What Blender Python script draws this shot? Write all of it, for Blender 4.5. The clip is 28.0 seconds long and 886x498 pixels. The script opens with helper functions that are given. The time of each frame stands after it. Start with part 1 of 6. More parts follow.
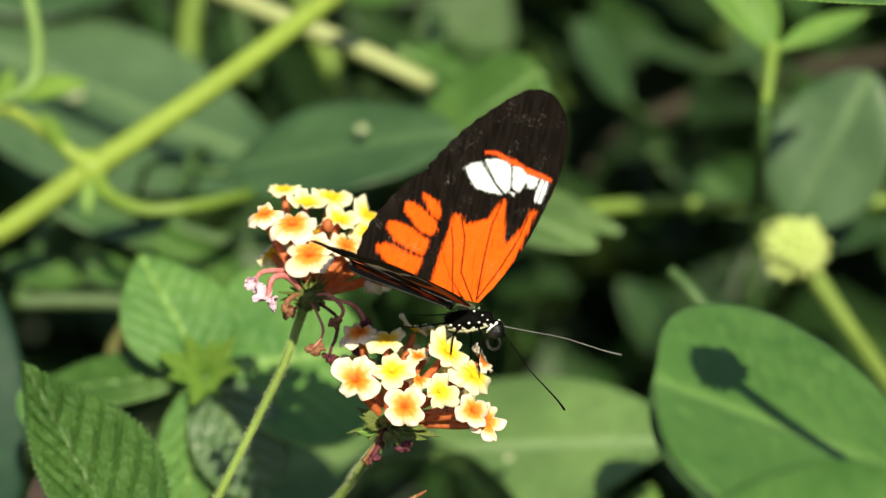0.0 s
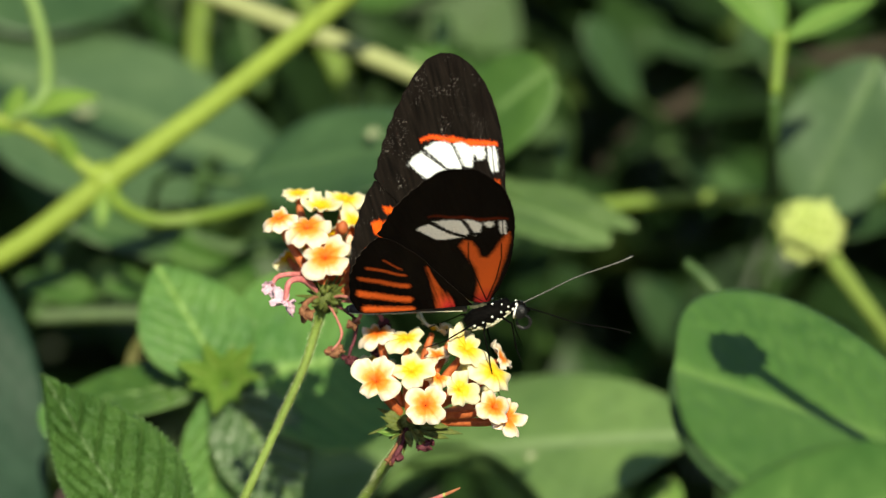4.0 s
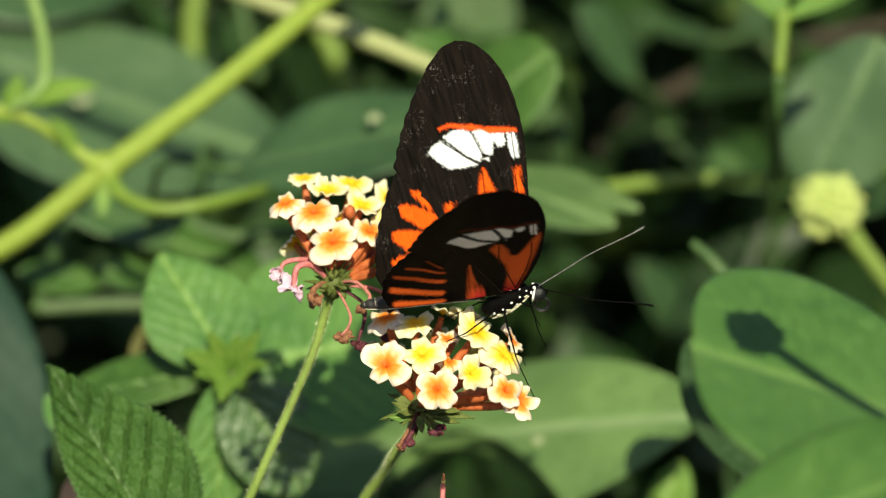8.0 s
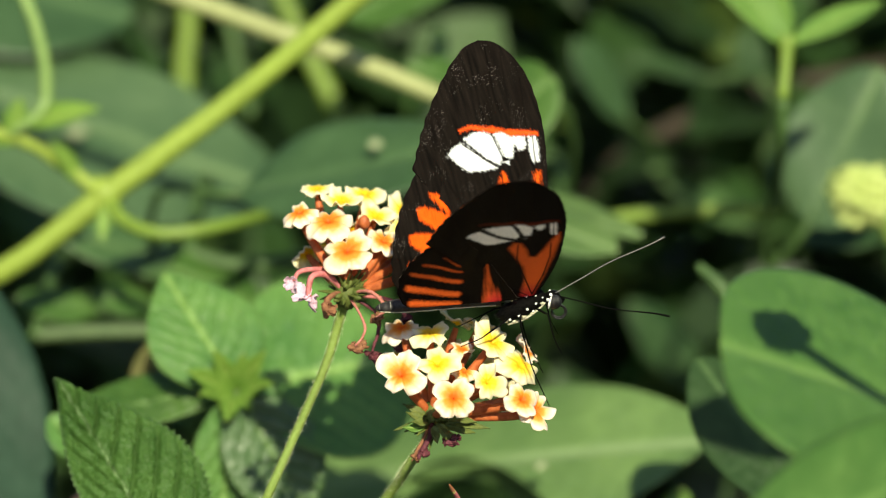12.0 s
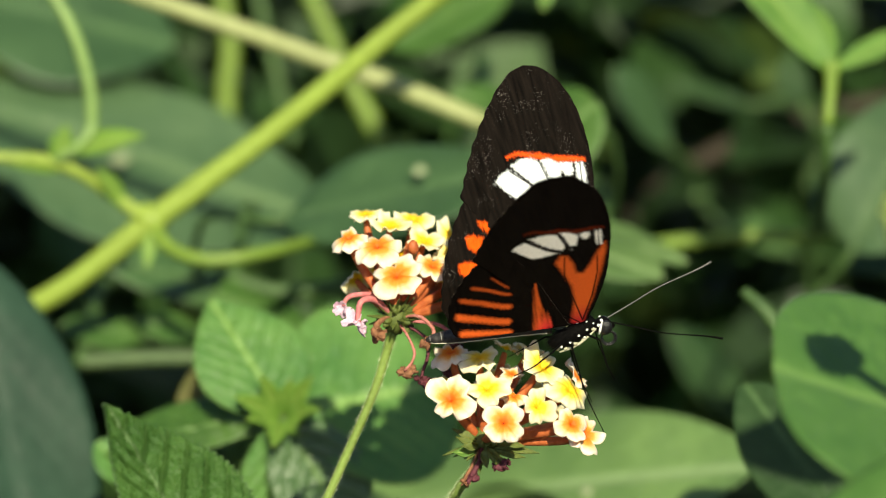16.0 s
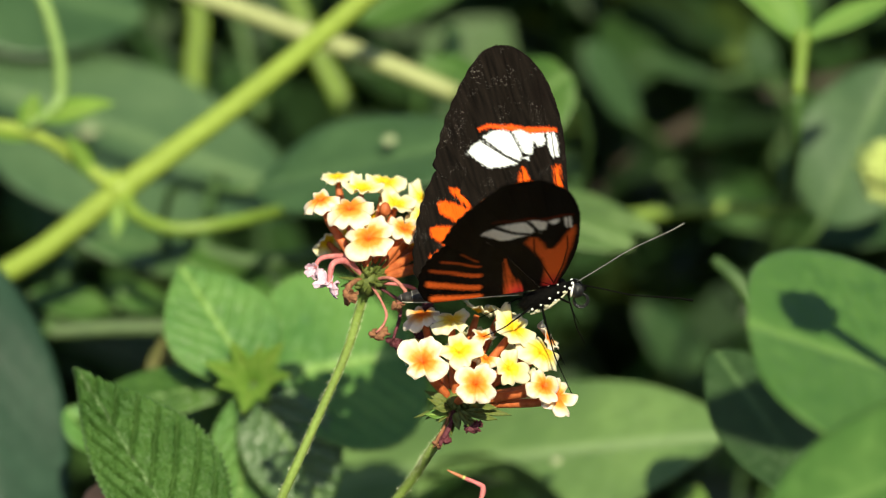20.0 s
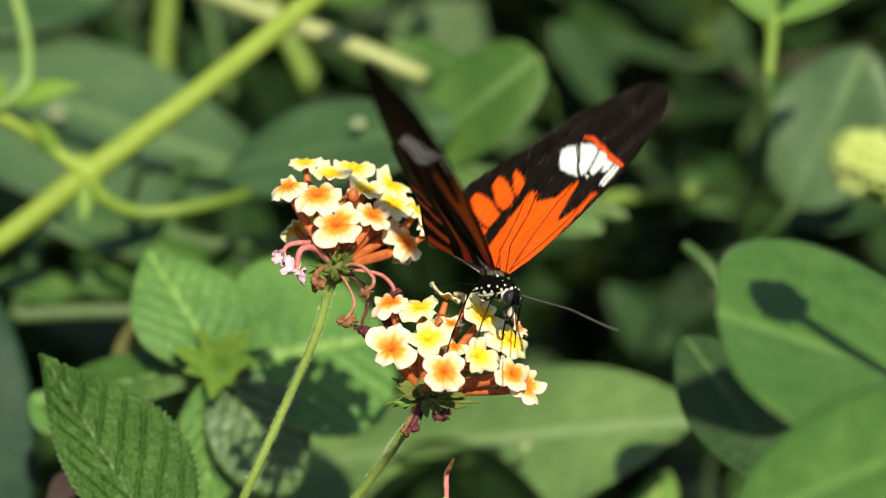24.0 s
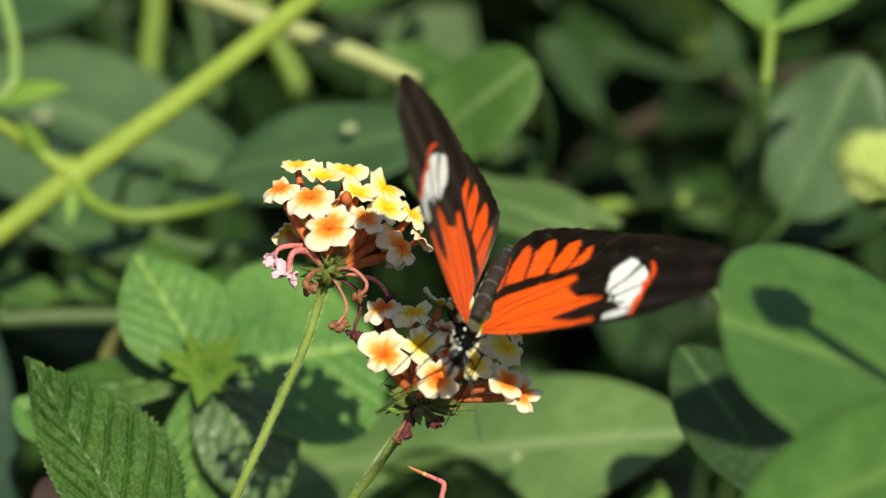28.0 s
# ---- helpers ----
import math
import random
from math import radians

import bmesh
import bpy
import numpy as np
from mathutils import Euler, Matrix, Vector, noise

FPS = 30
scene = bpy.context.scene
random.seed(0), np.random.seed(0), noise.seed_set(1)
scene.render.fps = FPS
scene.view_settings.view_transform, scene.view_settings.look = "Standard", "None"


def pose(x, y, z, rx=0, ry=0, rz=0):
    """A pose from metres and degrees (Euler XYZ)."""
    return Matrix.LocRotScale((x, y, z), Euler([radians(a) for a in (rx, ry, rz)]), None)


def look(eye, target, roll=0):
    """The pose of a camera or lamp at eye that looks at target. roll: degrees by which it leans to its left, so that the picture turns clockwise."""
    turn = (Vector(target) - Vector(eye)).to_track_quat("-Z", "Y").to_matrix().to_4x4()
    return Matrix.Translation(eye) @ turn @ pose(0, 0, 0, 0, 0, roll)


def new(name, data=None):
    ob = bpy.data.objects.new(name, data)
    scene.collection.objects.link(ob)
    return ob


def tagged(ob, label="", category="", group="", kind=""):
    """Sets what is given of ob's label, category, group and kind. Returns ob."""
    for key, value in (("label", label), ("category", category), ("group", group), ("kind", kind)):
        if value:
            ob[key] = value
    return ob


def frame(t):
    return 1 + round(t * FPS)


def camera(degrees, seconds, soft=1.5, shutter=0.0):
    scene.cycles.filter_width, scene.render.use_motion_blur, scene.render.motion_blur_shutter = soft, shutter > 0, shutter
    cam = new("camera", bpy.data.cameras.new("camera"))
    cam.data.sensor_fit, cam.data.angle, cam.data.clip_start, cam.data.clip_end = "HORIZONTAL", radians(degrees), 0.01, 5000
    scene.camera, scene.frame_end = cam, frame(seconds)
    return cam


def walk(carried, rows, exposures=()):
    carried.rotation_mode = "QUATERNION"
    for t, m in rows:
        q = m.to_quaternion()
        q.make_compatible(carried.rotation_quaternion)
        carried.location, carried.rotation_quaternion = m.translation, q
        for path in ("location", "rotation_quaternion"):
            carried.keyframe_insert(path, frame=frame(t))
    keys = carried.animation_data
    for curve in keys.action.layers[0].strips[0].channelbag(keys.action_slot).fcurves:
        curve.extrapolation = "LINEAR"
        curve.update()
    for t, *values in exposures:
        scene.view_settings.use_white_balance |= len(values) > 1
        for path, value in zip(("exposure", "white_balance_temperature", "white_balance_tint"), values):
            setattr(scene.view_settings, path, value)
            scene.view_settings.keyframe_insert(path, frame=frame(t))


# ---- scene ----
cam = camera(15, 28.0, soft=1.2, shutter=0.3)
cam.data.dof.use_dof, cam.data.dof.focus_distance, cam.data.dof.aperture_fstop = True, 0.494, 15.5
cam.data.dof.aperture_blades = 7
# slight changes of the film camera's exposure: seconds, stops
EXPO = [(0, 0.77), (1.2, 0.77), (3, 0.63), (8, 0.65), (10, 0.67), (11, 0.74), (12, 0.75), (15, 0.76), (21, 0.76), (24, 0.65), (26, 0.62), (28, 0.52)]
walk(cam, [
    (0, pose(0.00302, -0.47405, 0.67586, 69.952, -2.692, 0.909)),
    (0.5, pose(0.00371, -0.47457, 0.67606, 69.991, -1.885, 0.734)),
    (1, pose(0.00267, -0.47456, 0.67438, 70.136, -1.785, 0.649)),
    (1.5, pose(0.00294, -0.47610, 0.67449, 70.174, -1.510, 0.590)),
    (2, pose(0.00387, -0.47716, 0.67357, 70.264, -1.162, 0.588)),
    (2.5, pose(0.00325, -0.47704, 0.67404, 70.203, -1.021, 0.524)),
    (3, pose(0.00245, -0.47723, 0.67454, 70.161, -0.883, 0.437)),
    (3.5, pose(0.00299, -0.47625, 0.67461, 70.125, -0.716, 0.442)),
    (5.5, pose(0.00126, -0.47488, 0.67288, 70.248, -1.123, 0.497)),
    (6, pose(0.00054, -0.47492, 0.67253, 70.244, -1.130, 0.438)),
    (6.5, pose(-0.00209, -0.47413, 0.67183, 70.277, -1.316, 0.271)),
    (7, pose(-0.00190, -0.47417, 0.67115, 70.271, -1.169, 0.197)),
    (7.5, pose(-0.00116, -0.47371, 0.67150, 70.086, -0.314, -0.044)),
    (8, pose(-0.00051, -0.47167, 0.67186, 69.983, -0.072, -0.036)),
    (8.5, pose(-0.00024, -0.47169, 0.67070, 70.081, -0.106, 0.025)),
    (9, pose(-0.00298, -0.47205, 0.66891, 70.223, -0.240, -0.151)),
    (9.5, pose(-0.00426, -0.47502, 0.66989, 70.232, -0.214, -0.279)),
    (10, pose(-0.00672, -0.47720, 0.66931, 70.816, -0.462, -0.441)),
    (10.5, pose(-0.00897, -0.48181, 0.66791, 72.139, -0.788, -0.544)),
    (11, pose(-0.00630, -0.48107, 0.66539, 72.241, -0.784, -0.422)),
    (11.5, pose(-0.00780, -0.47615, 0.66220, 71.480, -0.558, -0.574)),
    (13.5, pose(-0.00986, -0.47007, 0.66087, 71.172, -0.415, -0.730)),
    (14, pose(-0.01104, -0.47168, 0.66165, 71.146, -0.289, -0.866)),
    (14.5, pose(-0.01404, -0.47190, 0.66140, 71.643, -0.461, -0.415)),
    (15, pose(-0.01342, -0.47199, 0.65998, 71.805, -0.275, -0.189)),
    (15.5, pose(-0.01139, -0.47296, 0.66131, 71.763, -0.102, -0.189)),
    (16, pose(-0.01166, -0.47337, 0.66084, 71.818, -0.243, -0.168)),
    (16.5, pose(-0.01111, -0.47187, 0.65911, 71.932, -0.184, -0.154)),
    (17, pose(-0.01171, -0.47224, 0.65819, 71.959, -0.342, -0.164)),
    (17.5, pose(-0.01071, -0.47019, 0.65668, 71.916, -0.251, -0.134)),
    (18, pose(-0.01039, -0.46995, 0.65720, 71.796, -0.260, -0.157)),
    (18.5, pose(-0.01174, -0.47004, 0.65696, 71.782, -0.473, -0.303)),
    (19, pose(-0.01284, -0.47218, 0.65698, 71.767, -0.471, -0.467)),
    (19.5, pose(-0.01201, -0.47405, 0.65605, 71.757, -0.341, -0.543)),
    (20, pose(-0.01311, -0.47391, 0.65602, 71.714, -0.556, -0.741)),
    (20.5, pose(-0.01356, -0.47310, 0.65587, 71.653, -0.626, -0.854)),
    (21, pose(-0.01134, -0.47190, 0.65511, 71.654, -0.510, -0.806)),
    (21.5, pose(-0.01022, -0.46994, 0.65479, 71.546, -0.553, -0.889)),
    (23.5, pose(-0.01227, -0.46774, 0.65605, 71.250, -0.606, -1.191)),
    (24, pose(-0.01272, -0.47045, 0.65656, 71.309, -0.756, -1.200)),
    (24.5, pose(-0.01283, -0.47044, 0.65579, 71.375, -0.784, -1.183)),
    (25, pose(-0.01221, -0.46751, 0.65564, 71.362, -0.698, -1.183)),
    (25.5, pose(-0.01288, -0.46638, 0.65445, 71.479, -0.825, -1.258)),
    (26, pose(-0.01185, -0.46438, 0.65442, 71.448, -0.758, -1.261)),
    (26.5, pose(-0.01172, -0.46624, 0.65390, 71.563, -0.850, -1.284)),
    (27, pose(-0.01277, -0.46696, 0.65364, 71.585, -1.056, -1.291)),
    (27.5, pose(-0.01467, -0.46494, 0.65313, 71.583, -1.231, -1.383)),
    (28, pose(-0.01444, -0.46260, 0.65228, 71.565, -1.363, -1.336)),
], EXPO)

LEAN = radians(20)
AHEAD = Vector((0, math.cos(LEAN), -math.sin(LEAN)))
UPWARD = Vector((0, math.sin(LEAN), math.cos(LEAN)))


def P(u, v, d):
    """A place in millimetres on the leaning axes of the flower heads: to the right, up and back; its origin is half a metre over the soil."""
    return Vector((u / 1000, 0, 0.5)) + UPWARD * (v / 1000) + AHEAD * (d / 1000)


def D(u, v, d):
    """A direction on the same axes."""
    return (Vector((u, 0, 0)) + UPWARD * v + AHEAD * d).normalized()


# ---- light ----
SUNWARD = D(0.115, 0.385, -1.0)
world = bpy.data.worlds.new("sky")
scene.world = world
world.use_nodes = True
sky = world.node_tree.nodes.new("ShaderNodeTexSky")
sky.sky_type, sky.sun_disc = "NISHITA", False
sky.sun_elevation = math.asin(SUNWARD.z)
sky.sun_rotation = math.atan2(SUNWARD.x, SUNWARD.y)
world.node_tree.nodes["Background"].inputs[1].default_value = 0.080
world.node_tree.links.new(sky.outputs[0], world.node_tree.nodes["Background"].inputs[0])
sun = new("sun", bpy.data.lights.new("sun", "SUN"))
sun.data.energy, sun.data.angle, sun.data.color = 5.0, radians(0.53), (1.0, 0.93, 0.66)
sun.matrix_world = look(SUNWARD * 3, (0, 0, 0))


# ---- materials ----
def tree(name):
    m = bpy.data.materials.new(name)
    m.use_nodes = True
    return m, m.node_tree, m.node_tree.nodes["Principled BSDF"]


def wire(nt, kind, links=(), **values):
    n = nt.nodes.new(kind)
    for k, v in values.items():
        n.inputs[k.replace("_", " ")].default_value = v
    for socket, source in links:
        nt.links.new(source, n.inputs[socket])
    return n


def mixed(nt, fac, a, b, kind="MIX"):
    n = nt.nodes.new("ShaderNodeMix")
    n.data_type, n.blend_type = "RGBA", kind
    for i, v in ((0, fac), (6, a), (7, b)):
        if isinstance(v, bpy.types.NodeSocket):
            nt.links.new(v, n.inputs[i])
        elif i == 0:
            n.inputs[0].default_value = v
        else:
            n.inputs[i].default_value = (*v, 1)
    return n.outputs[2]


def ramp(nt, fac, stops):
    n = nt.nodes.new("ShaderNodeValToRGB")
    els = n.color_ramp.elements
    while len(els) < len(stops):
        els.new(0.5)
    for e, (p, c) in zip(els, stops):
        e.position, e.color = p, (*c, 1)
    nt.links.new(fac, n.inputs[0])
    return n.outputs[0]


def through_light(nt, bsdf, colour, share):
    """Adds light that shines through a thin leaf or petal."""
    tr = nt.nodes.new("ShaderNodeBsdfTranslucent")
    if isinstance(colour, bpy.types.NodeSocket):
        nt.links.new(colour, tr.inputs[0])
    else:
        tr.inputs[0].default_value = (*colour, 1)
    mx = nt.nodes.new("ShaderNodeMixShader")
    mx.inputs[0].default_value = share
    nt.links.new(bsdf.outputs[0], mx.inputs[1])
    nt.links.new(tr.outputs[0], mx.inputs[2])
    nt.links.new(mx.outputs[0], nt.nodes["Material Output"].inputs[0])


def leaf_material(name, dark, light, vein, rough=0.5, fine=700, coarse=90, share=0.22, spec=0.3, bump=0.25, islands=()):
    m, nt, b = tree(name)
    co = wire(nt, "ShaderNodeTexCoord").outputs["Object"]
    n1 = wire(nt, "ShaderNodeTexNoise", [("Vector", co)], Scale=coarse, Detail=4.0, Roughness=0.6)
    n2 = wire(nt, "ShaderNodeTexNoise", [("Vector", co)], Scale=fine, Detail=3.0)
    f = ramp(nt, n1.outputs[0], [(0.32, (0, 0, 0)), (0.7, (1, 1, 1))])
    c = mixed(nt, f, dark, light)
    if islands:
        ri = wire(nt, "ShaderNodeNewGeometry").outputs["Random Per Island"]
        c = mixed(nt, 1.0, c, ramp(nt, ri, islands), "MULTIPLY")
    c = mixed(nt, 0.35, c, ramp(nt, n2.outputs[0], [(0.3, (0.45, 0.45, 0.45)), (0.7, (1, 1, 1))]), "MULTIPLY")
    at = nt.nodes.new("ShaderNodeAttribute")
    at.attribute_name = "vein"
    c = mixed(nt, at.outputs["Fac"], c, vein)
    nt.links.new(c, b.inputs["Base Color"])
    nt.links.new(ramp(nt, n2.outputs[0], [(0.2, (rough - 0.1,) * 3), (0.8, (rough + 0.12,) * 3)]), b.inputs["Roughness"])
    b.inputs["Specular IOR Level"].default_value = spec
    bp = wire(nt, "ShaderNodeBump", [("Height", n2.outputs[0])], Strength=bump, Distance=0.0004)
    nt.links.new(bp.outputs[0], b.inputs["Normal"])
    through_light(nt, b, mixed(nt, 0.5, c, (0.30, 0.42, 0.04)), share)
    return m


def plain_material(name, dark, light, rough=0.5, scale=400, spec=0.4, bump=0.3, stretch=(1, 1, 1), share=0.0, depth=0.0003):
    m, nt, b = tree(name)
    co = wire(nt, "ShaderNodeTexCoord").outputs["Object"]
    mp = wire(nt, "ShaderNodeMapping", [("Vector", co)], Scale=stretch)
    n1 = wire(nt, "ShaderNodeTexNoise", [("Vector", mp.outputs[0])], Scale=scale, Detail=5.0, Roughness=0.65)
    n2 = wire(nt, "ShaderNodeTexNoise", [("Vector", co)], Scale=scale / 9, Detail=2.0)
    c = mixed(nt, ramp(nt, n1.outputs[0], [(0.3, (0, 0, 0)), (0.7, (1, 1, 1))]), dark, light)
    c = mixed(nt, 0.4, c, ramp(nt, n2.outputs[0], [(0.3, (0.6, 0.6, 0.6)), (0.7, (1, 1, 1))]), "MULTIPLY")
    nt.links.new(c, b.inputs["Base Color"])
    b.inputs["Roughness"].default_value = rough
    b.inputs["Specular IOR Level"].default_value = spec
    bp = wire(nt, "ShaderNodeBump", [("Height", n1.outputs[0])], Strength=bump, Distance=depth)
    nt.links.new(bp.outputs[0], b.inputs["Normal"])
    if share:
        through_light(nt, b, c, share)
    return m


def petal_material(name, stops):
    """Colours from the throat (0) to the rim (1) of a corolla, with veined, slightly velvety lobes."""
    m, nt, b = tree(name)
    at = nt.nodes.new("ShaderNodeAttribute")
    at.attribute_name = "reach"
    co = wire(nt, "ShaderNodeTexCoord").outputs["Object"]
    n1 = wire(nt, "ShaderNodeTexNoise", [("Vector", co)], Scale=900.0, Detail=3.0)
    add = nt.nodes.new("ShaderNodeMath")
    add.operation = "MULTIPLY_ADD"
    add.inputs[1].default_value = 0.28
    nt.links.new(n1.outputs[0], add.inputs[0])
    nt.links.new(at.outputs["Fac"], add.inputs[2])
    off = nt.nodes.new("ShaderNodeMath")
    off.operation = "SUBTRACT"
    off.inputs[1].default_value = 0.14
    nt.links.new(add.outputs[0], off.inputs[0])
    c = ramp(nt, off.outputs[0], stops)
    c = mixed(nt, 0.10, c, ramp(nt, n1.outputs[0], [(0.3, (0.6, 0.5, 0.45)), (0.7, (1, 1, 1))]), "MULTIPLY")
    nt.links.new(c, b.inputs["Base Color"])
    b.inputs["Roughness"].default_value = 0.55
    b.inputs["Specular IOR Level"].default_value = 0.25
    bp = wire(nt, "ShaderNodeBump", [("Height", n1.outputs[0])], Strength=0.25, Distance=0.0002)
    nt.links.new(bp.outputs[0], b.inputs["Normal"])
    through_light(nt, b, c, 0.42)
    return m


def painted_material(name, rough, spec, speck, share):
    """Scales of a wing: colours by the mesh's own pattern, with rubbed specks and glints painted in as pale colour."""
    m, nt, b = tree(name)
    at = nt.nodes.new("ShaderNodeAttribute")
    at.attribute_name = "scales"
    co = wire(nt, "ShaderNodeTexCoord").outputs["Object"]
    n1 = wire(nt, "ShaderNodeTexNoise", [("Vector", co)], Scale=6500.0, Detail=1.0)
    n2 = wire(nt, "ShaderNodeTexNoise", [("Vector", co)], Scale=260.0, Detail=5.0, Roughness=0.7)
    n3 = wire(nt, "ShaderNodeTexVoronoi", [("Vector", co)], Scale=4300.0)
    c = mixed(nt, 0.45, at.outputs["Color"], ramp(nt, n1.outputs[0], [(0.3, (0.45, 0.45, 0.45)), (0.65, (1, 1, 1))]), "MULTIPLY")
    worn_glints = ramp(nt, n2.outputs[0], [(0.52, (0, 0, 0)), (0.70, (1, 1, 1))])
    dots = ramp(nt, n3.outputs["Distance"], [(0.10, (1, 1, 1)), (0.24, (0, 0, 0))])
    both = mixed(nt, 1.0, worn_glints, dots, "MULTIPLY")
    sc = mixed(nt, 1.0, mixed(nt, 1.0, both, (speck, speck, speck), "MULTIPLY"), at.outputs["Alpha"], "MULTIPLY")
    c = mixed(nt, sc, c, (0.55, 0.5, 0.45))
    nt.links.new(c, b.inputs["Base Color"])
    b.inputs["Roughness"].default_value = rough
    b.inputs["Specular IOR Level"].default_value = spec
    sheen = nt.nodes.new("ShaderNodeMath")
    sheen.operation = "MULTIPLY"
    sheen.inputs[1].default_value = 0.09
    nt.links.new(at.outputs["Alpha"], sheen.inputs[0])
    nt.links.new(sheen.outputs[0], b.inputs["Sheen Weight"])
    b.inputs["Sheen Roughness"].default_value = 0.4
    b.inputs["Sheen Tint"].default_value = (1.0, 0.8, 0.7, 1)
    bp = wire(nt, "ShaderNodeBump", [("Height", n1.outputs[0])], Strength=0.35, Distance=0.00008)
    nt.links.new(bp.outputs[0], b.inputs["Normal"])
    through_light(nt, b, c, share)
    return m


M_LANTANA = leaf_material("lantana_leaf", (0.033, 0.084, 0.016), (0.061, 0.134, 0.028), (0.17, 0.26, 0.12), 0.52, 1600, 120, 0.2, 0.16, 0.22)
M_YOUNG = leaf_material("shoot_tip_leaf", (0.105, 0.215, 0.030), (0.175, 0.305, 0.045), (0.26, 0.36, 0.08), 0.5, 700, 80, 0.3)
M_FRESH = leaf_material("fresh_leaf", (0.0477, 0.1257, 0.0247), (0.0831, 0.1815, 0.0389), (0.13, 0.24, 0.06), 0.5, 700, 80, 0.25)
M_MID = leaf_material("dusty_leaf", (0.0422, 0.088, 0.0387), (0.0757, 0.132, 0.0581), (0.12, 0.19, 0.08), 0.45, 500, 50, 0.15)
M_DEEP = leaf_material("deep_leaf", (0.023, 0.057, 0.022), (0.050, 0.102, 0.040), (0.07, 0.13, 0.05), 0.45, 500, 50, 0.15)
M_BRIGHT = leaf_material("young_leaf", (0.070, 0.162, 0.030), (0.150, 0.272, 0.051), (0.23, 0.34, 0.08), 0.5, 700, 80, 0.25)
M_TENDER = leaf_material("tender_leaf", (0.054, 0.150, 0.034), (0.118, 0.245, 0.056), (0.20, 0.33, 0.09), 0.5, 700, 80, 0.25)
M_BROAD = leaf_material("broad_leaf", (0.034, 0.082, 0.024), (0.076, 0.144, 0.044), (0.11, 0.18, 0.06), 0.42, 500, 50, 0.15, 0.5)
# dull dark green; on the low plant it stands in for shadow
M_DULL = leaf_material("shade_dull_leaf", (0.0165, 0.0413, 0.0135), (0.03, 0.0615, 0.021), (0.06, 0.11, 0.04), 0.42, 500, 50, 0.12, 0.15)
# dark greens that stand in for background shade; tone differs from leaf to leaf
M_FAR = leaf_material("shade_toned_leaf", (0.0168, 0.047, 0.0134), (0.0403, 0.0974, 0.0269), (0.03, 0.06, 0.02), 0.5, 300, 12, 0.12, 0.3, 0.25, [(0.0, (0.25, 0.25, 0.25)), (0.5, (0.7, 0.7, 0.6)), (0.8, (1.0, 1.0, 0.8)), (0.93, (1.6, 1.1, 0.8))])
M_GREYLEAF = leaf_material("grey_green_leaf", (0.085, 0.1581, 0.0496), (0.144, 0.2407, 0.0755), (0.20, 0.29, 0.13), 0.45, 500, 50, 0.12)
M_PALEGREEN = leaf_material("pale_green_leaf", (0.0558, 0.1082, 0.0315), (0.0918, 0.1542, 0.0459), (0.20, 0.29, 0.12), 0.45, 500, 50, 0.15)
M_SOFT = leaf_material("soft_leaf", (0.0321, 0.0872, 0.0153), (0.0734, 0.1499, 0.0275), (0.13, 0.22, 0.07), 0.45, 500, 60, 0.2)
M_STEM = plain_material("green_stem", (0.17, 0.24, 0.030), (0.25, 0.34, 0.050), 0.5, 500, 0.4, 0.3, (1, 1, 1), 0.05)
M_VINE = plain_material("vine_stem", (0.12, 0.205, 0.055), (0.19, 0.290, 0.085), 0.5, 500)
M_MUTED = plain_material("muted_stem", (0.045, 0.080, 0.028), (0.075, 0.120, 0.042), 0.6, 400)
M_SHOOT = plain_material("shoot_stem", (0.10, 0.165, 0.018), (0.15, 0.235, 0.028), 0.5, 500)
M_STALK = plain_material("flower_stalk", (0.13, 0.20, 0.035), (0.20, 0.28, 0.06), 0.6, 1800, 0.3, 0.7)
# shade on the big left leaf, put into a dark bluish green
M_SHADE = leaf_material("shade_blue_leaf", (0.011, 0.032, 0.019), (0.024, 0.054, 0.034), (0.026, 0.056, 0.036), 0.5, 500, 50, 0.08, 0.18)
M_PALE = plain_material("pale_stem", (0.20, 0.225, 0.085), (0.29, 0.32, 0.14), 0.6, 400, 0.3)
# dark green for low stems, with their shade put into the colour
M_DARKSTEM = plain_material("shade_toned_stem", (0.030, 0.070, 0.015), (0.055, 0.11, 0.025), 0.6, 300)
M_TWIG = plain_material("brown_twig", (0.020, 0.015, 0.009), (0.050, 0.038, 0.024), 0.8, 300)
M_TUBE = plain_material("corolla_tube", (0.40, 0.085, 0.025), (0.64, 0.19, 0.06), 0.5, 900, 0.35, 0.3, (1, 1, 1), 0.25)
M_BRACT = plain_material("bract", (0.060, 0.088, 0.018), (0.135, 0.165, 0.036), 0.6, 1200, 0.3, 0.5, (1, 1, 1), 0.15)
M_PINK = plain_material("withered_pink", (0.46, 0.11, 0.12), (0.66, 0.25, 0.24), 0.6, 1500, 0.3, 0.6, (1, 1, 1), 0.15)
M_DRYPINK = plain_material("dull_withered", (0.30, 0.09, 0.07), (0.50, 0.20, 0.16), 0.7, 1500, 0.3, 0.7)
M_LILAC = plain_material("withered_petal", (0.62, 0.36, 0.50), (0.85, 0.66, 0.76), 0.6, 1500, 0.3, 0.6, (1, 1, 1), 0.2)
M_DRY = plain_material("dry_flower", (0.13, 0.055, 0.03), (0.30, 0.14, 0.07), 0.8, 1500, 0.2, 0.8)
M_PURPLE = plain_material("dark_withered", (0.045, 0.010, 0.016), (0.15, 0.035, 0.048), 0.7, 1500, 0.3, 0.8)
M_HAIR = plain_material("pale_hairs", (0.42, 0.46, 0.26), (0.58, 0.62, 0.40), 0.6, 900, 0.3)
M_TIPEND = plain_material("dry_tip", (0.30, 0.10, 0.045), (0.50, 0.20, 0.09), 0.7, 1500)
